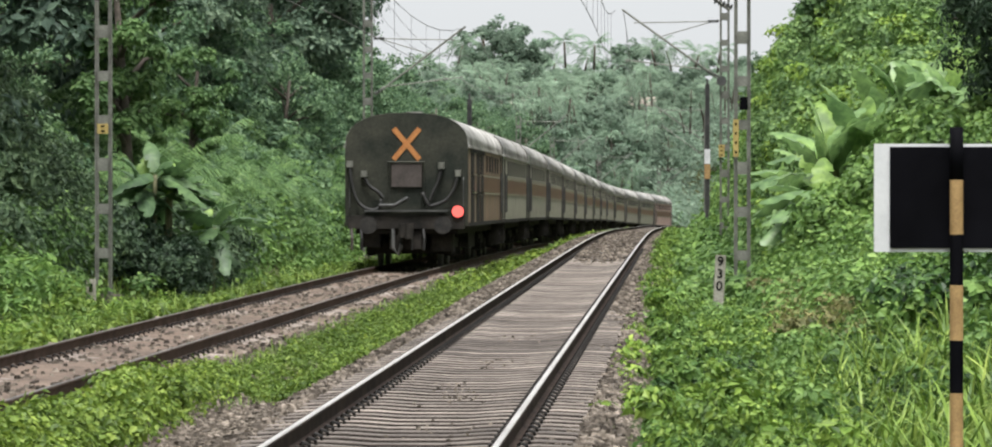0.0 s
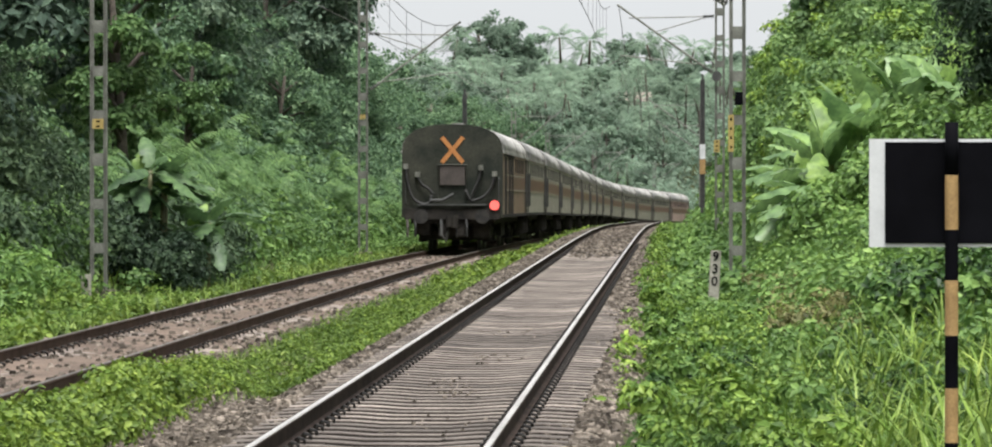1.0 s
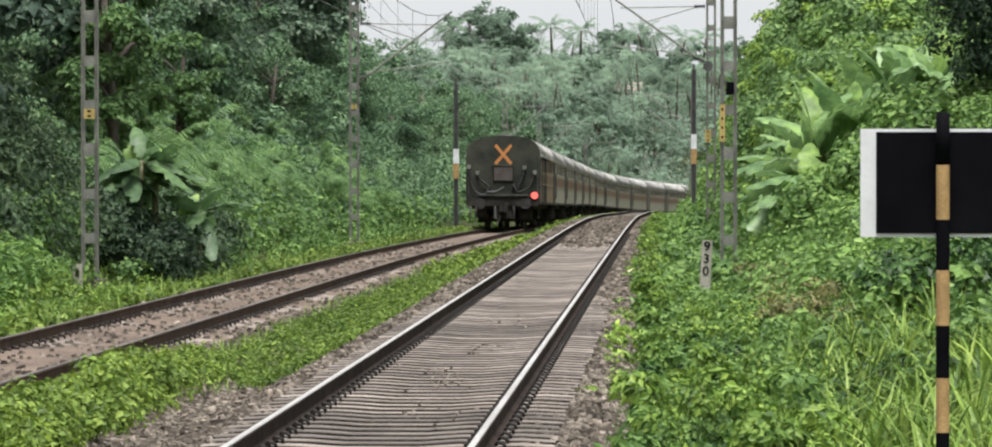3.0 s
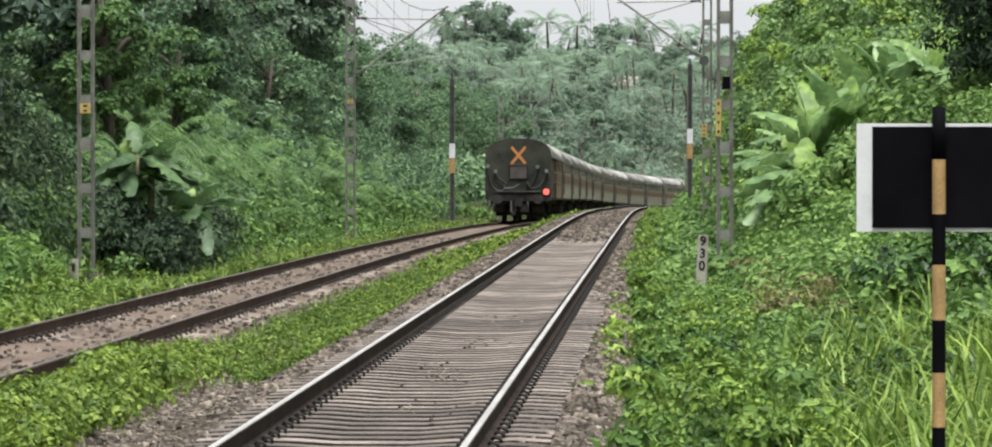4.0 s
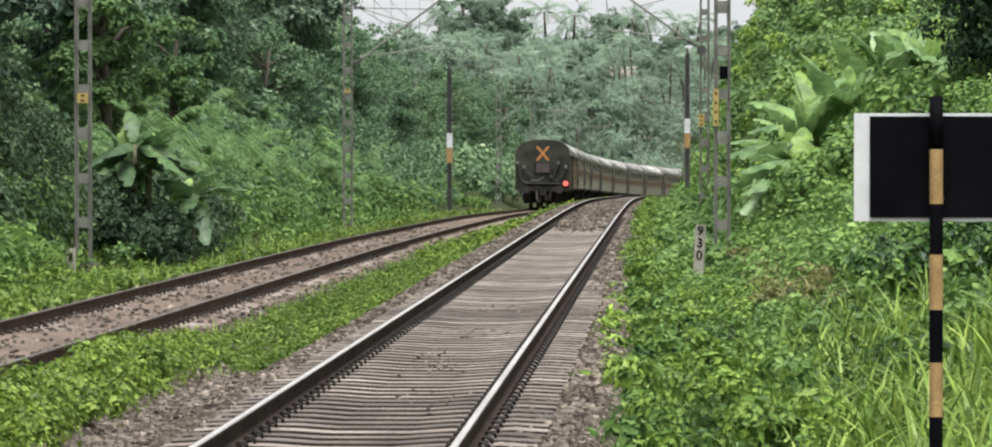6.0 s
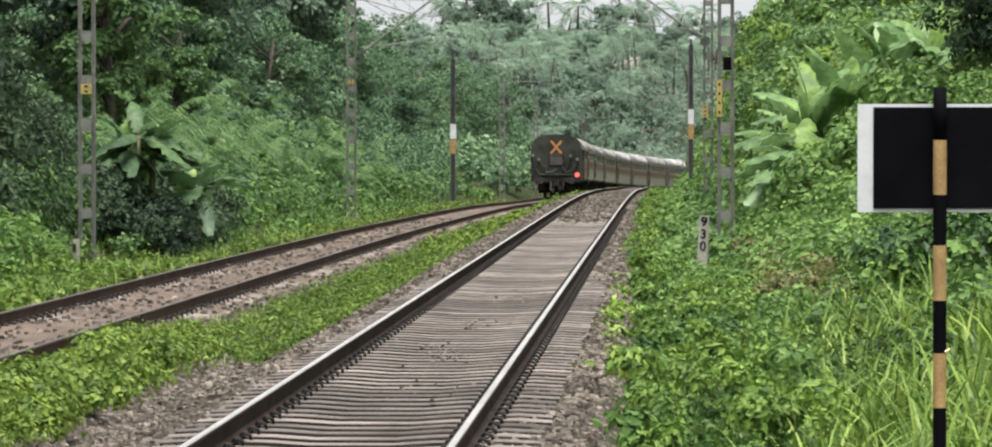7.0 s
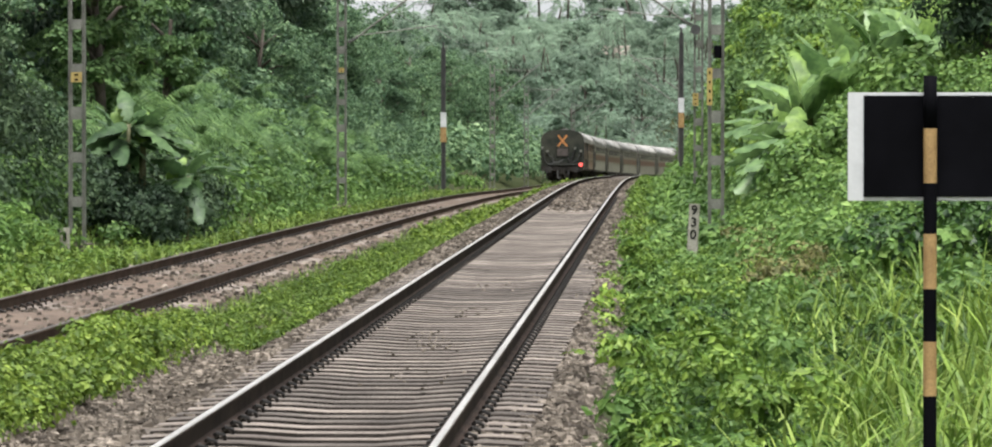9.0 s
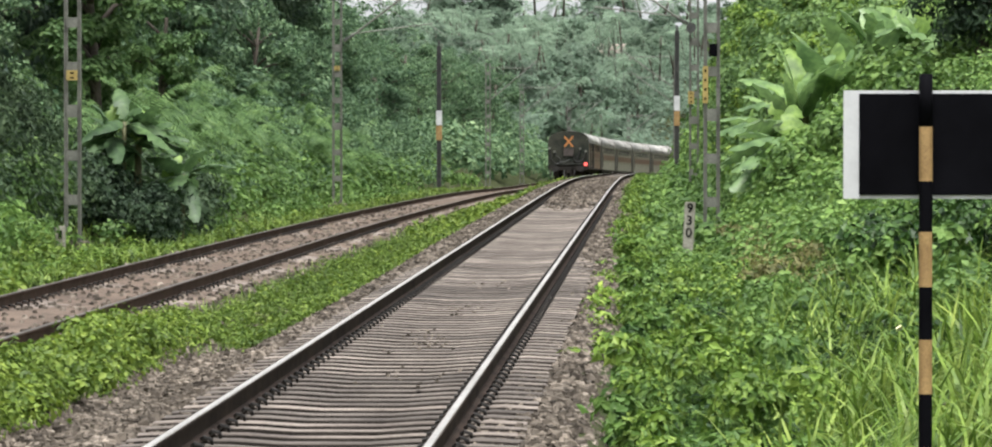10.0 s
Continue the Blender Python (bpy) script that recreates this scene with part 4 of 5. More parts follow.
def brow(u, y):
    """Height of the creepers over the slope of the right cutting."""
    h = 6.4 * smooth(1.5, 3.1, u) + 1.0 * np.clip(u - 2.8, 0, 3)
    return np.clip(h * (0.5 + 0.5 * smooth(104, 142, y)) - (ground_z(u + shift(y), y) - 0.3), 0.5, 6.0)


# Inner layer takes a darker leaf colour in place of shade between lumps.
canopy("bank_creepers", "inner creepers over the cutting, darker in place of shade between lumps", LEAF_SHRUB, 39, 850, (1.8, 8.0, 100, 200), lambda u, y: brow(u, y) * 0.92, (0.4, 0.9), 80, (0.16, 0.28), width=0.6)
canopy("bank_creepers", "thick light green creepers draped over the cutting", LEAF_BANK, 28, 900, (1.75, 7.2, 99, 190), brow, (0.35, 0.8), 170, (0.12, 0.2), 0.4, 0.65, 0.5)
canopy("bank_creepers", "yellow-green climbers on the brow of the cutting", LEAF_WEED, 30, 260, (1.9, 7.0, 99, 190), lambda u, y: brow(u, y) * 1.05, (0.25, 0.55), 160, (0.1, 0.17), 0.25)


def left_height(u, y):
    """Height of the shrubs on the left bank, rising towards the trees."""
    return 0.7 + 2.1 * smooth(12.2, 16.5, -u) + 0.5 * smooth(140, 220, y)


# Darker leaf colour inside the shrubs stands for shade between them.
canopy("bank_shrubs", "inner shrubs on the left bank, darker in place of shade between lumps", LEAF_MID, 38, 700, (-17.5, -12.4, 94, 260), lambda u, y: left_height(u, y) * 1.1, (0.45, 1.0), 90, (0.18, 0.3), 0.5, 0.5, 0.6)
canopy("bank_shrubs", "light green leafy shrubs on the left bank", LEAF_FERN, 36, 620, (-16.5, -12.3, 98, 190), lambda u, y: left_height(u, y) * 1.1, (0.35, 0.8), 170, (0.13, 0.22), 0.4, 0.55, 0.5)
canopy("bank_creepers", "lumps of creepers hanging over the left trees", LEAF_MID, 135, 520, (-19.0, -14.0, 125, 260), lambda u, y: 2.5 + 5.0 * smooth(14.0, 16.5, -u), (0.45, 1.0), 170, (0.16, 0.25), 0.7, 0.65, 0.5)
# Shade under the trees is put into the leaf colour of these thickets.
canopy("dark_thicket", "thicket beside the near mast, shade put into its leaf colour", LEAF_SHADE, 37, 300, (-16.5, -12.4, 84, 99), lambda u, y: 1.3 + 2.2 * smooth(12.4, 14.5, -u), (0.35, 0.8), 150, (0.11, 0.2), 0.6, 0.5, 0.7)
canopy("dark_thicket", "low bushes round the banana stems, shade put into their leaf colour", LEAF_SHADE, 139, 90, (-12.6, -10.5, 94, 97), lambda u, y: 1.5 + 0 * u, (0.25, 0.5), 120, (0.1, 0.17), 0.7, 0.5, 0.7)
canopy("dark_thicket", "bushes behind the banana plants, shade put into their leaf colour", LEAF_SHADE, 137, 130, (-12.6, -10.6, 99, 106), lambda u, y: 1.9 + 0 * u, (0.35, 0.7), 130, (0.12, 0.2), 0.6, 0.5, 0.7)


def weed_line(y):
    """Where the leafy weeds of the right side give way to tall grass."""
    return 0.0225 * y


def build_right_weeds():
    rng = np.random.default_rng(40)
    for name, label, mat, n, rad, lift, per, leaf, rise in (
            ("leafy_weeds", "knee-high broad-leaved weeds beside the ballast", LEAF_WEED, 380, (0.12, 0.3), 0.9, 90, (0.06, 0.11), 0.4),
            # The dark low layer paints shade between the weed mounds.
            ("leafy_weeds", "dark leaves standing in for shade under the weeds", LEAF_DEEP, 900, (0.14, 0.28), 0.3, 60, (0.06, 0.1), 0.17),
            ("leafy_weeds", "mid-green creepers beside the ballast", LEAF_SHRUB, 320, (0.16, 0.34), 0.7, 90, (0.06, 0.11), 0.32)):
        y = 27 + 58 * rng.uniform(0, 1, n) ** 0.9
        u = -0.3 - 0.35 * smooth(48, 78, y) + (weed_line(y) + 0.7) * rng.uniform(0, 1, n)
        r = rng.uniform(*rad, n) * (0.55 + 0.45 * smooth(-0.3, 0.5, u + 0.3 * bumps(u, y, 0.7)))
        z = ground_z(u, y) + r * lift + rise * (0.3 + bumps(u, y, 2.4)) * (1 - 0.75 * smooth(58, 78, y))
        C, R = np.stack([u, y, z], 1), np.stack([r, r, r * rng.uniform(0.5, 0.9, n)], 1)
        V = leaves(rng, C, R, per, rng.uniform(leaf[0], leaf[1], n), width=0.62, droop=0.6)
        tagged(new(name, quads(name, V, mat)), label, "plants", kind="stuff")
    y, u = rng.uniform(60, 84, 60), rng.uniform(1.2, 2.4, 60)
    r = rng.uniform(0.15, 0.3, 60)
    C, R = np.stack([u, y, ground_z(u, y) + 0.3 + r * 1.2], 1), np.stack([r, r, r * 0.7], 1)
    tagged(new("dry_weeds", quads("dry_weeds", leaves(rng, C, R, 60, rng.uniform(0.07, 0.12, 60)), DRY_LEAF)), "withered brownish weeds among the green", "plants", kind="stuff")
    # Dark clump stands in for a shaded pocket, placed to fit the view.
    y, u = rng.uniform(49, 56, 34), rng.uniform(0.0, 0.75, 34)
    r = rng.uniform(0.14, 0.26, 34)
    C, R = np.stack([u, y, ground_z(u, y) + rng.uniform(0.15, 0.5, 34)], 1), np.stack([r, r, r * 0.8], 1)
    tagged(new("dark_bush", quads("dark_bush", leaves(rng, C, R, 90, rng.uniform(0.07, 0.12, 34), width=0.7), LEAF_DEEP)), "dark leaf clump standing in for a shaded pocket in the weeds", "plants", kind="stuff")


build_right_weeds()


def frond(rng, length, mat_w=0.55, segs=7, rise=0.6, fall=1.1):
    """One arching feather frond along +x: pairs of leaflets hang from the rib."""
    V = []

    def rib(f):
        return np.array([length * (f - 0.12 * f * f), 0, length * (rise * f - fall * f * f) * 0.55])
    for i in range(segs * 2):
        f = 0.12 + 0.86 * i / (segs * 2)
        p, q = rib(f), rib(min(f + 0.04, 1.0))
        w = mat_w * length * 0.45 * math.sin(math.pi * (0.1 + 0.85 * f)) ** 0.6
        for s in (-1, 1):
            tip = (p + q) / 2 + np.array([length * 0.07, s * w, -w * rng.uniform(0.35, 0.8)])
            V.append([p, q, tip + np.array([length * 0.02, 0, 0]), tip])
    return np.array(V)


def feather_shrubs(name, label, mat, seed, n, area, length, lift):
    """Shrubs of arching compound leaves, each a spray of fronds."""
    rng = np.random.default_rng(seed)
    out = []
    for _ in range(n):
        u, y = rng.uniform(area[0], area[1]), rng.uniform(area[2], area[3])
        x = u + float(shift(y))
        c = np.array([x, y, float(ground_z(x, y)) + rng.uniform(*lift)])
        for i in range(9):
            a = 2 * math.pi * i / 9 + rng.uniform(-0.35, 0.35)
            V = frond(rng, rng.uniform(*length), 0.5, 7, rng.uniform(0.4, 2.2), rng.uniform(0.9, 1.7))
            ca, sa = math.cos(a), math.sin(a)
            out.append(np.stack([V[..., 0] * ca - V[..., 1] * sa, V[..., 0] * sa + V[..., 1] * ca, V[..., 2]], -1) + c)
    tagged(new(name, quads(name, np.concatenate(out), mat)), label, "plants", kind="stuff")




feather_shrubs("feathery_shrubs", "feathery light green shrubs on the left bank", LEAF_FERN, 301, 90, (-15.5, -12.3, 98, 190), (0.8, 1.6), (0.8, 2.6))


def build_grass():
    rng = np.random.default_rng(41)
    n = 15000
    y = 24 + 44 * rng.uniform(0, 1, n) ** 1.2
    u = 0.55 + 5.5 * rng.uniform(0, 1, n) ** 1.1
    tuft = bumps(u, y, 1.4) + rng.normal(size=n) * 0.7
    keep = (tuft > 0.05) & (u > weed_line(y) + 0.22 * bumps(u, y, 0.9))
    u, y = u[keep], y[keep]
    P = np.stack([u, y, ground_z(u, y) - 0.03], 1)
    tagged(new("tall_grass", strips("tall_grass", blades(rng, P, 0.85, 0.042, 0.9, 5), GRASS)), "tall arching bright green grass round the pole", "grass", kind="stuff")
    n = 1500
    y = 26 + 30 * rng.uniform(0, 1, n)
    u = 0.9 + 3.6 * rng.uniform(0, 1, n)
    clump = bumps(u, y, 2.3)
    tall = (clump > 0.5) & (u > weed_line(y))
    u, y = u[tall], y[tall]
    P = np.stack([u, y, ground_z(u, y) - 0.03], 1)
    tagged(new("tall_grass", strips("tall_grass", blades(rng, P, 1.0, 0.035, 0.9, 6), GRASS_PALE)), "taller pale tufts in the grass", "grass", kind="stuff")
    n = 5000
    y = 27 + 100 * rng.uniform(0, 1, n) ** 1.3
    u = rng.uniform(-5.8, -5.25 + 1.0 * smooth(46, 62, y), n)
    P = np.stack([u, y, ground_z(u, y) - 0.02], 1)
    tagged(new("short_grass", strips("short_grass", blades(rng, P, 0.22, 0.014, 0.7, 3), GRASS)), "short grass between the tracks", "grass", kind="stuff")
    n = 7000
    y = 60 + 160 * rng.uniform(0, 1, n)
    u = rng.uniform(-13.5, -8.7, n)
    P = np.stack([u, y, ground_z(u, y) - 0.02], 1)
    tagged(new("trackside_grass", strips("trackside_grass", blades(rng, P, 0.5, 0.03, 0.7, 3), GRASS_PALE)), "grass strip beside the second track", "grass", kind="stuff")


build_grass()


def tree_meshes(seed, height, spread, mat, leaf, clumps=70, per=80, low=-0.25):
    """Trunk with limbs, and a crown of leaf clumps held by them."""
    rng = np.random.default_rng(seed)
    wood = Mesh()
    bend = rng.uniform(-0.5, 0.5, 2)
    trunk = [(bend[0] * f * f, bend[1] * f * f, height * 0.75 * f) for f in (0, 0.2, 0.45, 0.7, 1)]
    wood.tube(trunk, height * 0.022, 8, height * 0.008)
    C, R = [], []
    for i in range(9):
        a, f = rng.uniform(0, 6.28), rng.uniform(0.35, 0.95)
        b = np.array([bend[0] * f * f, bend[1] * f * f, height * 0.75 * f])
        ln = spread * rng.uniform(0.6, 1.0)
        e = b + np.array([math.cos(a) * ln, math.sin(a) * ln, ln * rng.uniform(0.1, 0.7)])
        mid = (b + e) / 2 + np.array([0, 0, 0.25])
        wood.tube([tuple(b), tuple(mid), tuple(e)], height * 0.009, 6, height * 0.003)
        for _ in range(clumps // 14):
            C.append(mid + (e - mid) * rng.uniform(0.2, 1.1) + rng.normal(size=3) * spread * 0.12)
    while len(C) < clumps:
        d = unit(rng.normal(size=3))
        c = np.array([0, 0, height * (0.5 + low * 0.3)]) + d * np.array([spread * 0.8, spread * 0.8, height * (0.5 - low * 0.3)]) * rng.uniform(0.35, 1.0)
        C.append(c)
    C = np.array(C)
    r = rng.uniform(0.12, 0.3, len(C)) * spread
    R = np.stack([r, r, r * 0.75], 1)
    V = leaves(rng, C, R, per, np.full(len(C), leaf), width=0.6, droop=0.6)
    return wood.data("trunk", BARK, True), quads("crown", V, mat)


def plant_trees(name, label, group, variants, spots):
    made = []
    for k, (trunk, crown) in enumerate(variants):
        t = thing(name, label, "tree", group=group)
        part("trunk", trunk, BARK, t)
        part("crown", crown, BARK, t)
        made.append(t)
    rng = np.random.default_rng(77)
    for i, (u, y, s) in enumerate(spots):
        x = u + float(shift(y))
        m = pose(x, y, float(ground_z(x, y)) - 0.2, 0, 0, float(rng.uniform(0, 360)))
        k = i % len(made)
        ob = made[k]
        if i < len(made):
            ob.matrix_basis = m @ Matrix.Scale(s, 4)
        else:
            c = copy_thing(ob, m)
            c.scale = (s, s, s)


def build_trees():
    rng = np.random.default_rng(50)
    dark = [tree_meshes(51 + i, 12.5, 3.6, LEAF_CROWN, 0.28, 130, 110) for i in range(4)]
    mid = [tree_meshes(61 + i, 10.0, 3.2, LEAF_MID, 0.23, 90, 80) for i in range(4)]
    spots = []
    for y in np.arange(84, 215, 7.5):
        for row in range(2 if int(y) % 2 else 1):
            spots.append((-18.0 - row * 5.5 + rng.uniform(-1.5, 1.5), y + rng.uniform(-2.5, 2.5), rng.uniform(0.85, 1.2)))
    plant_trees("leafy_tree", "tall dark green broad-leaved tree on the bank", "trees of the left bank", dark, spots)
    spots = [(-16.3 + rng.uniform(-1.5, 1.0), y + rng.uniform(-3, 3), rng.uniform(0.55, 0.9)) for y in np.arange(100, 330, 11.0)]
    spots += [(-19 + rng.uniform(-3, 3), y, rng.uniform(0.75, 1.05)) for y in np.arange(215, 420, 14.0)]
    plant_trees("young_tree", "mid-green young tree among shrubs", "trees of the left bank", mid, spots)
    spots = [(8.5, 88, 0.8), (11, 98, 0.9), (13, 112, 0.9), (10.5, 78, 0.7), (14, 135, 0.9), (16, 160, 0.9), (17, 185, 1.0)]
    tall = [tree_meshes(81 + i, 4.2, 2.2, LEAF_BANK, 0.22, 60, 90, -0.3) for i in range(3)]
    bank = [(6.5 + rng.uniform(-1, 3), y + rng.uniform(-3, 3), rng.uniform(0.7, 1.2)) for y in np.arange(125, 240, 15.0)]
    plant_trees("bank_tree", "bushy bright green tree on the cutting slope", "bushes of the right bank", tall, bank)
    plant_trees("slender_tree", "slender light green tree behind the lattice mast", "trees of the left bank", [tree_meshes(86, 8.5, 1.5, LEAF_FERN, 0.18, 70, 130, -0.2)], [(-13.1, 104, 1.0), (-13.9, 109, 0.9), (-14.4, 128, 0.75)])
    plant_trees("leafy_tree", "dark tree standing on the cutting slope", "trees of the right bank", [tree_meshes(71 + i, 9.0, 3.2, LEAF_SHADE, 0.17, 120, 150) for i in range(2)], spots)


build_trees()

def build_hanging_tree():
    """The dark tree whose foliage hangs low over the right bank."""
    x, y = 6.35, 88.0
    z = float(ground_z(x, y)) - 0.2
    t = thing("leafy_tree", "dark broad-leaved tree with low hanging foliage on the bank", "tree", pose(x, y, z), "trees of the right bank")
    wood = Mesh().tube([(0, 0, 0), (0.1, 0, 1.6), (-0.1, 0, 3.2), (0, 0, 5.0)], 0.17, 8, 0.07)
    for a, h, ln in ((2.6, 1.9, 1.3), (3.6, 2.6, 1.4), (0.4, 2.2, 1.3), (5.2, 3.0, 1.2), (1.6, 3.4, 1.2)):
        wood.tube([(0, 0, h), (math.cos(a) * ln * 0.5, math.sin(a) * ln * 0.5, h + 0.45), (math.cos(a) * ln, math.sin(a) * ln, h + 0.6)], 0.06, 6, 0.02)
    part("trunk", wood, BARK, t, smooth=True)
    rng = np.random.default_rng(171)
    d = unit(rng.normal(size=(110, 3))) * rng.uniform(0.4, 1.0, (110, 1))
    C = np.array([0, 0, 2.7]) + d * np.array([1.6, 1.6, 2.2])
    r = rng.uniform(0.25, 0.5, 110)
    V = leaves(rng, C, np.stack([r, r, r], 1), 130, rng.uniform(0.12, 0.2, 110), width=0.42, droop=1.3)
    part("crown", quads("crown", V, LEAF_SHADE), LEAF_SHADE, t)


build_hanging_tree()


def palm_meshes(seed, height):
    rng = np.random.default_rng(seed)
    lean = rng.uniform(-1.2, 1.2, 2)
    pts = [(lean[0] * f * f, lean[1] * f * f, height * f) for f in (0, 0.25, 0.5, 0.75, 1)]
    trunk = Mesh().tube(pts, 0.2, 8, 0.11)
    allv = []
    for i in range(18):
        a = 2 * math.pi * i / 18 + rng.uniform(-0.2, 0.2)
        V = frond(rng, rng.uniform(2.3, 3.1), 0.32, 7, rng.uniform(0.1, 2.4), rng.uniform(0.9, 2.0))
        c, s = math.cos(a), math.sin(a)
        V = np.stack([V[..., 0] * c - V[..., 1] * s, V[..., 0] * s + V[..., 1] * c, V[..., 2]], -1)
        allv.append(V + np.array(pts[-1]))
    return trunk.data("trunk", BARK, True), quads("crown", np.concatenate(allv), PALM)


def build_far_hill():
    rng = np.random.default_rng(90)
    spots = []
    for _ in range(330):
        y = rng.uniform(470, 800)
        u = rng.uniform(-75, -11) - shift(y) * 0.5
        spots.append((float(u), float(y), float(rng.uniform(0.7, 1.1))))
    plant_trees("coconut_palm", "coconut palm on the far hill, greyed for haze", "palms of the far hill", [palm_meshes(91 + i, 6.0 + 0.9 * i) for i in range(4)], spots)
    spots = []
    for _ in range(110):
        y = rng.uniform(430, 800)
        u = rng.uniform(-85, -10) - shift(y) * 0.5
        spots.append((float(u), float(y), float(rng.uniform(0.6, 1.15))))
    plant_trees("hill_tree", "broad-leaved tree on the far hill, paled for haze", "trees of the far hill", [tree_meshes(95 + i, 9.5, 3.3, LEAF_FAR, 0.5, 60, 42) for i in range(4)], spots)
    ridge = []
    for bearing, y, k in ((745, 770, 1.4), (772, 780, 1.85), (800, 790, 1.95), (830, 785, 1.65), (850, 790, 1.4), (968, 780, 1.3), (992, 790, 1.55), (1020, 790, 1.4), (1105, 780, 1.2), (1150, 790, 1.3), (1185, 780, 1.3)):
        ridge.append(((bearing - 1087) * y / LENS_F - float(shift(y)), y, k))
    plant_trees("hill_tree", "tall tree on the ridge, paled for haze", "trees of the ridge", [tree_meshes(105 + i, 10.5, 3.1, LEAF_FAR, 0.46, 75, 34) for i in range(2)], ridge)
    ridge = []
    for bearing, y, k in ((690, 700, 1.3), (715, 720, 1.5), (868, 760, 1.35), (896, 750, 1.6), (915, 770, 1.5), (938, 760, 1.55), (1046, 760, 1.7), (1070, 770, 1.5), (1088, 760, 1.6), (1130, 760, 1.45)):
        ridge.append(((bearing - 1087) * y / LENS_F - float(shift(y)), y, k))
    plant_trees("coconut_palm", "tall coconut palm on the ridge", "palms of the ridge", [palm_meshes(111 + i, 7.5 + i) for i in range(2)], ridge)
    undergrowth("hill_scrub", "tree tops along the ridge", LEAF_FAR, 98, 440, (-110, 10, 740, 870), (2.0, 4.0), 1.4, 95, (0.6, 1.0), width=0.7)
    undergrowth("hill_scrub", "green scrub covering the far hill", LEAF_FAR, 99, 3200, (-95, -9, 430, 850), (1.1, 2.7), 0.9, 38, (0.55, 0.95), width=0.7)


build_far_hill()


def build_house(px, y, w, d, h, wall, label):
    x = px
    z = float(ground_z(x, y)) - 3.4
    hs = thing("house", label, "house", pose(x, y, z))
    part("wall", Mesh().box((0, 0, h / 2), (w, d, h), ch=0.05), wall, hs)
    m = Mesh()
    m.add([(-w / 2 - 0.4, -d / 2 - 0.4, h), (w / 2 + 0.4, -d / 2 - 0.4, h), (w / 2 + 0.4, d / 2 + 0.4, h), (-w / 2 - 0.4, d / 2 + 0.4, h), (-w / 2 + 1, 0, h + 1.4), (w / 2 - 1, 0, h + 1.4)],
          [(0, 1, 5, 4), (2, 3, 4, 5), (1, 2, 5), (3, 0, 4), (3, 2, 1, 0)])
    part("roof", m, ROOF_TILE, hs, "faded red tiled roof")
    for sx in (-0.28, 0.28):
        for zz in np.arange(1.6, h, 3.0):
            wd = part("window", Mesh().box((w * sx, -d / 2 - 0.02, float(zz)), (1.3, 0.08, 1.3)), WHITE, hs)
            part("pane", Mesh().box((w * sx, -d / 2 - 0.07, float(zz)), (1.1, 0.03, 1.1)), PANE, wd)


ROOF_TILE = mottled("roof_tile", (0.25, 0.2, 0.17), (0.34, 0.28, 0.24), 1, 8, 0.8)
PLASTER = mottled("cream_plaster", (0.55, 0.5, 0.44), (0.68, 0.63, 0.56), 0.6, 8, 0.8)
build_house(-25.5, 640, 7, 6, 7.6, PLASTER, "cream house with tiled roof among palms")
build_house(-8.0, 690, 9, 6, 6.5, PLASTER, "pale house with tiled roof on the far hill")


def banana_leaf(rng, L, W, a, up, base):
    """One long paddle-shaped leaf with torn edges on its stalk, arching out at angle a."""
    rows = []
    c, s = math.cos(a), math.sin(a)
    segs = 18
    tw = rng.uniform(-0.9, 0.9)
    for i in range(segs + 1):
        f = i / segs
        r = L * f * (math.cos(up) * (1 - 0.15 * f) + 0.25 * f * f)
        z = L * (math.sin(up) * f - (0.16 + 0.5 * math.cos(up)) * f * f)
        w = W * (0.05 if f < 0.14 else math.sin(math.pi * (0.1 + 0.87 * (f - 0.12) / 0.88)) ** 0.55) * 0.5
        p = np.array([c * r, s * r, z]) + base
        side = np.array([-s, c, 0]) * math.cos(tw) + np.array([-c * math.sin(up), -s * math.sin(up), math.cos(up)]) * math.sin(tw)
        w0, w1 = (w * (1 if rng.uniform() > 0.25 else rng.uniform(0.45, 0.9)) for _ in range(2))
        rows.append((p - side * w0 - np.array([0, 0, w0 * rng.uniform(0.2, 0.6)]), p, p + side * w1 - np.array([0, 0, w1 * rng.uniform(0.2, 0.6)])))
    return rows


def build_banana(u, y, scale, seed, label, n=8, stem=1.9, rise=(0.5, 1.5), leaf=BANANA):
    rng = np.random.default_rng(seed)
    x = u + float(shift(y))
    b = thing("banana_plant", label, "banana plant", pose(x, y, float(ground_z(x, y)) - 0.2))
    for st in range(2):
        o = np.array([rng.uniform(-0.7, 0.7), rng.uniform(-0.5, 0.5), 0]) * scale * (st > 0)
        h = stem * rng.uniform(0.8, 1.15)
        part("stem", Mesh().tube([tuple(o), tuple(o + np.array([0.05, 0, h * 0.5])), tuple(o + np.array([0.08, 0, h]))], 0.12 * scale, 8, 0.06 * scale), STEM, b, smooth=True)
        for i in range(n - st):
            a = 2 * math.pi * i / (n - st) + rng.uniform(-0.4, 0.4)
            rows = banana_leaf(rng, rng.uniform(1.35, 2.1) * scale, rng.uniform(0.5, 0.68) * scale, a, 1.4 if i == 2 and st == 0 else rng.uniform(*rise), o + np.array([0.08, 0, h * 0.97]))
            m = Mesh()
            k = len(rows)
            m.v = [tuple(q) for r in rows for q in r]
            m.f = [(i2 * 3 + j, i2 * 3 + j + 1, i2 * 3 + j + 4, i2 * 3 + j + 3) for i2 in range(k - 1) for j in range(2)]
            part("leaf", m, BANANA_PALE if i == 2 and st == 0 else leaf, b, smooth=True)


RIGHT_BANANA = "banana plant with broad light green torn leaves on the bank"
TALL_BANANA = "tall banana plant with upright leaves on the bank"
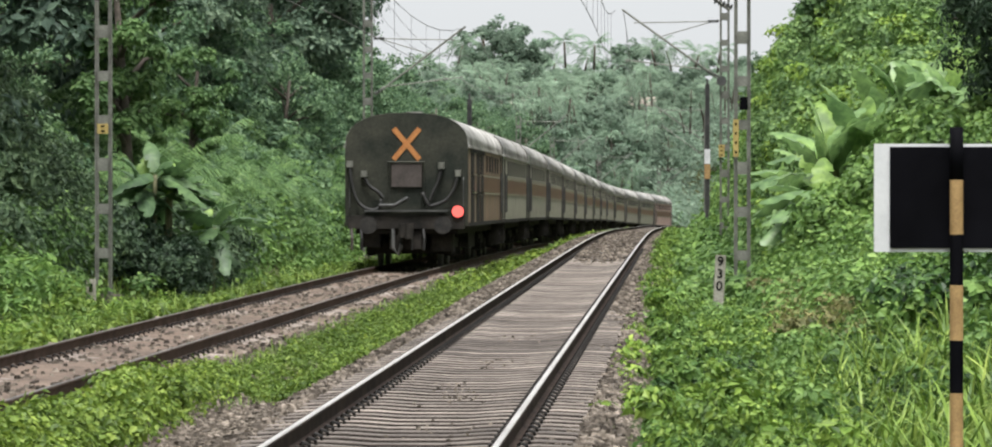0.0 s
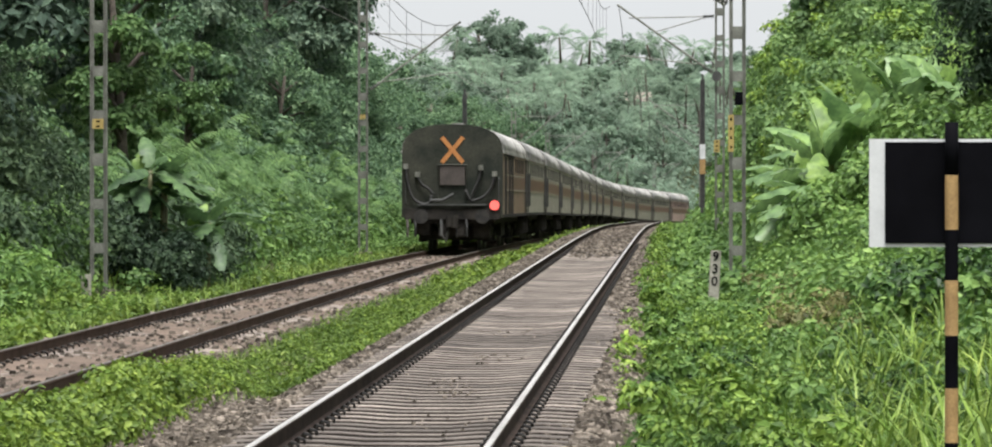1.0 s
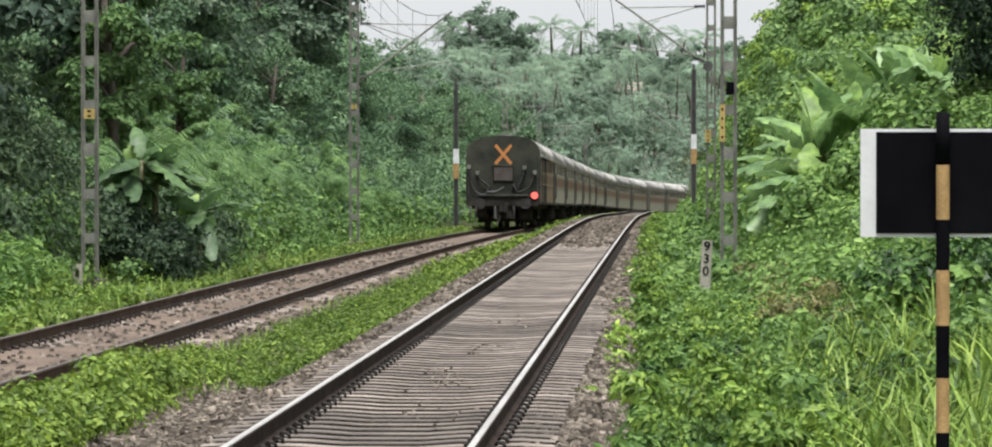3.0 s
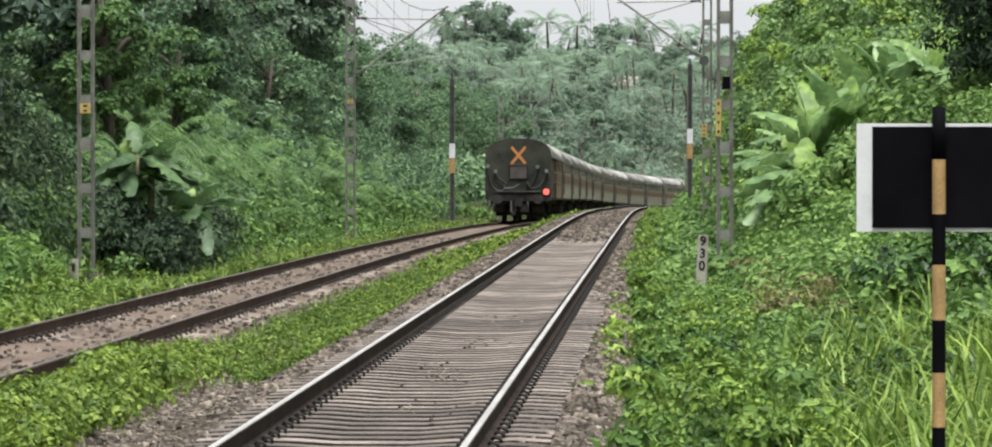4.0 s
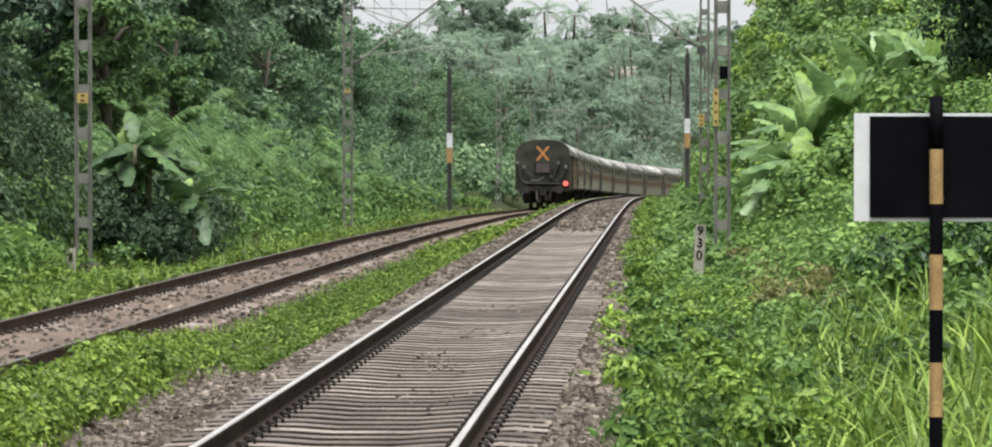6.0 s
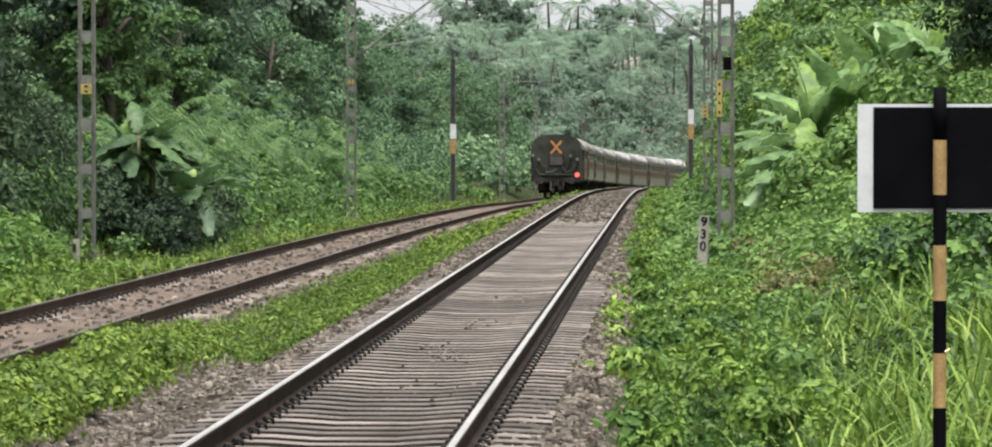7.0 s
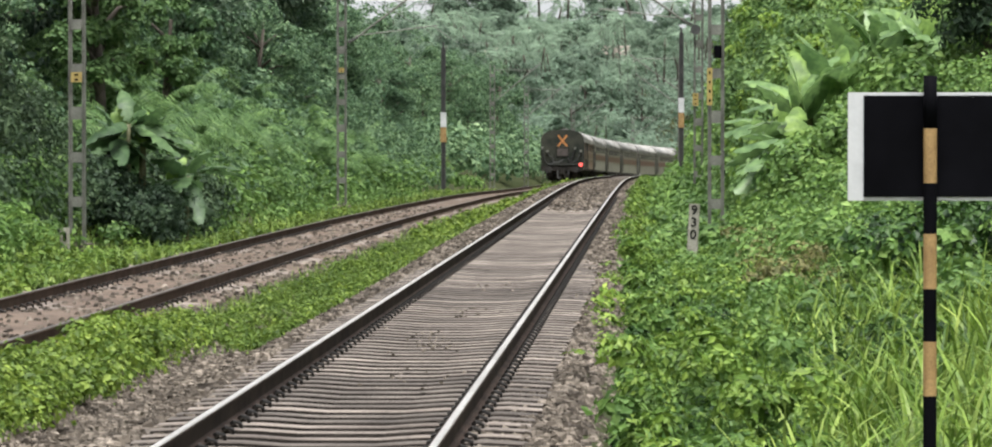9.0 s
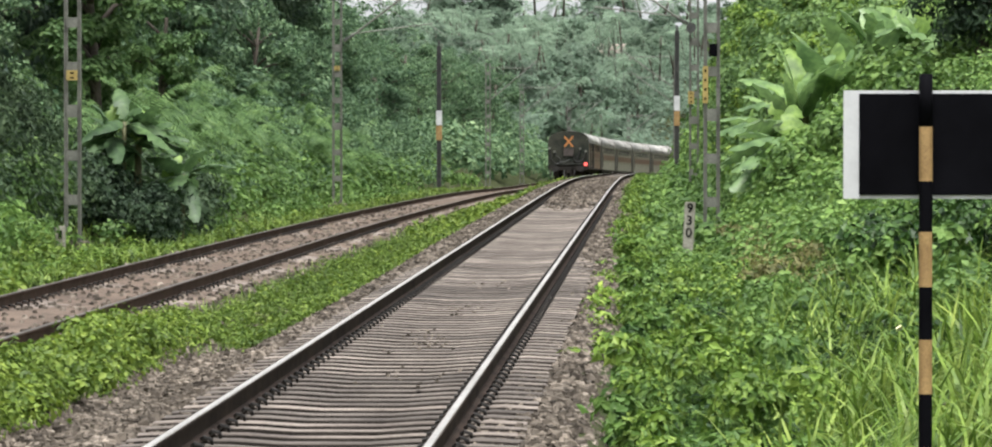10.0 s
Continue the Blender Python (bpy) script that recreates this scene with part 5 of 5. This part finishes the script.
build_banana(2.6, 95, 0.95, 201, RIGHT_BANANA, 7, 1.9, (0.3, 0.8))
build_banana(3.15, 97, 1.05, 202, RIGHT_BANANA, 7, 1.6, (0.6, 1.3))
build_banana(3.65, 94, 1.2, 209, TALL_BANANA, 7, 1.3, (1.15, 1.55))
build_banana(4.2, 96, 1.25, 203, TALL_BANANA, 7, 1.3, (1.15, 1.55))
build_banana(4.8, 95, 1.2, 206, TALL_BANANA, 7, 1.0, (1.0, 1.5))
build_banana(5.5, 93, 1.0, 210, RIGHT_BANANA, 7, 1.2, (0.4, 1.3))
build_banana(2.65, 91, 0.85, 207, "drooping banana plant low on the bank", 8, 1.3, (0.2, 0.9))
build_banana(3.3, 90, 0.85, 208, "drooping banana plant low on the bank", 8, 1.0, (0.3, 1.1))
LEFT_BANANA = "banana plant among shrubs, shade put into its drooping leaves' colour"
build_banana(-12.0, 97, 0.7, 204, LEFT_BANANA, 11, 2.3, (-0.2, 1.3), BANANA_SHADED)
build_banana(-11.45, 97, 0.72, 205, LEFT_BANANA, 11, 2.2, (-0.2, 1.4), BANANA_SHADED)
build_banana(-10.95, 98, 0.68, 211, LEFT_BANANA, 11, 1.7, (-0.3, 1.1), BANANA_SHADED)


# ---- butterflies ----
def build_butterfly(label):
    b = thing("butterfly", label, "butterfly", group="butterflies over the tracks")
    part("body", Mesh().tube([(0, -0.012, 0), (0, 0, 0.001), (0, 0.012, 0)], 0.0022, 6, 0.001), BARK, b)
    for s in (-1, 1):
        rim = [(0, 0.009), (0.011, 0.019), (0.022, 0.017), (0.022, 0.006), (0.016, 0.0), (0.019, -0.009), (0.011, -0.015), (0, -0.006)]
        lift = 0.75
        vs = [(s * x, y, x * lift + dz) for dz in (0, 0.0007) for x, y in rim]
        k = len(rim)
        m = Mesh().add(vs, [tuple(range(k)), tuple(range(2 * k - 1, k - 1, -1))] + [(i, (i + 1) % k, k + (i + 1) % k, k + i) for i in range(k)])
        part("wing", m, WING, b, "pale yellow wing")
    return b


WING = mottled("butterfly_wing", (0.72, 0.72, 0.35), (0.85, 0.85, 0.55), 60, 300, 0.6, bump_d=0.0002, grit=0.2)
butterflies = [build_butterfly("small pale yellow butterfly in flight") for _ in range(3)]


def sway_at(t):
    ts, xs, ys = zip(*SWAY)
    return float(np.interp(t, ts, xs)), float(np.interp(t, ts, ys))


def flight(rows, d):
    """Rows of seconds and view bearings, turned into places d metres off."""
    out = []
    for t, px, py in rows:
        dx, dy = sway_at(t)
        out.append((t, pose((px - dx - 1087) * d / LENS_F, d, 2.03 - (py - dy - 305) * d / LENS_F, 20, 0, -80 if px < 2000 else 0)))
    return out


FLIGHTS = [
    ([(0.0, -700, 640), (1.7, -290, 620), (1.9, 97, 592), (2.0, 285, 592), (2.1, 472, 521), (2.2, 662, 481), (2.3, 849, 502), (2.5, 1230, 595), (2.8, 1700, 560), (3.4, 2300, 600), (10.0, 2400, 640)], 24.0),
    ([(0.0, -800, 600), (2.1, -330, 500), (2.4, 70, 455), (2.5, 213, 427), (2.6, 362, 420), (2.7, 522, 413), (3.0, 1000, 430), (3.4, 1650, 420), (3.9, 2300, 480), (10.0, 2500, 600)], 24.0),
    ([(0.0, 2300, 640), (6.2, 2200, 600), (6.8, 1660, 560), (7.0, 1498, 556), (7.1, 1420, 563), (7.2, 1341, 603), (7.3, 1264, 656), (7.45, 1130, 690), (7.6, 1096, 649), (7.7, 1116, 603), (8.0, 1150, 720), (8.4, 1160, 790), (9.2, 1165, 790), (9.5, 1180, 720), (9.7, 1219, 648), (9.9, 1351, 572), (10.0, 1421, 520)], 23.0),
]

# ---- small pieces of the tracks ----
build_stones()
build_clips()


def shade_sides(me):
    """Side faces of sleepers take a painted shade colour, the upper faces stay bare."""
    me.materials.append(SIDE_SHADE)
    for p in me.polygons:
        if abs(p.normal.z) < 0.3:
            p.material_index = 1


def build_sleepers():
    rng = np.random.default_rng(7)
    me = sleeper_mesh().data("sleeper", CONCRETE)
    shade_sides(me)
    for i in range(215):
        y = 26.0 + i * 0.6 + float(rng.uniform(-0.03, 0.03))
        ob = new("sleeper", me)
        ob.parent = track_r
        ob.matrix_basis = pose(U_R + float(rng.uniform(-0.02, 0.02)), y, float(rail_r(y)) - 0.178, 0.5 * float(rng.normal()), 0, float(rng.normal()) * 0.6)
    far = Mesh()
    one = sleeper_mesh()
    for y in np.arange(26.0 + 215 * 0.6, 330, 0.6):
        far.add([(vx + U_R + float(shift(y)), vy + y, vz + float(rail_r(y)) - 0.178) for vx, vy, vz in one.v], one.f)
    ob = tagged(part("far_sleepers", far, CONCRETE, track_r), kind="stuff")
    shade_sides(ob.data)
    far = Mesh()
    for y in np.arange(40.0, 200, 0.6):
        far.add([(vx + U_L, vy + y, vz + float(rail_l(y)) - 0.178) for vx, vy, vz in one.v], one.f)
    tagged(part("sunken_sleepers", far, CONCRETE, track_l), kind="stuff")


build_sleepers()
motions()
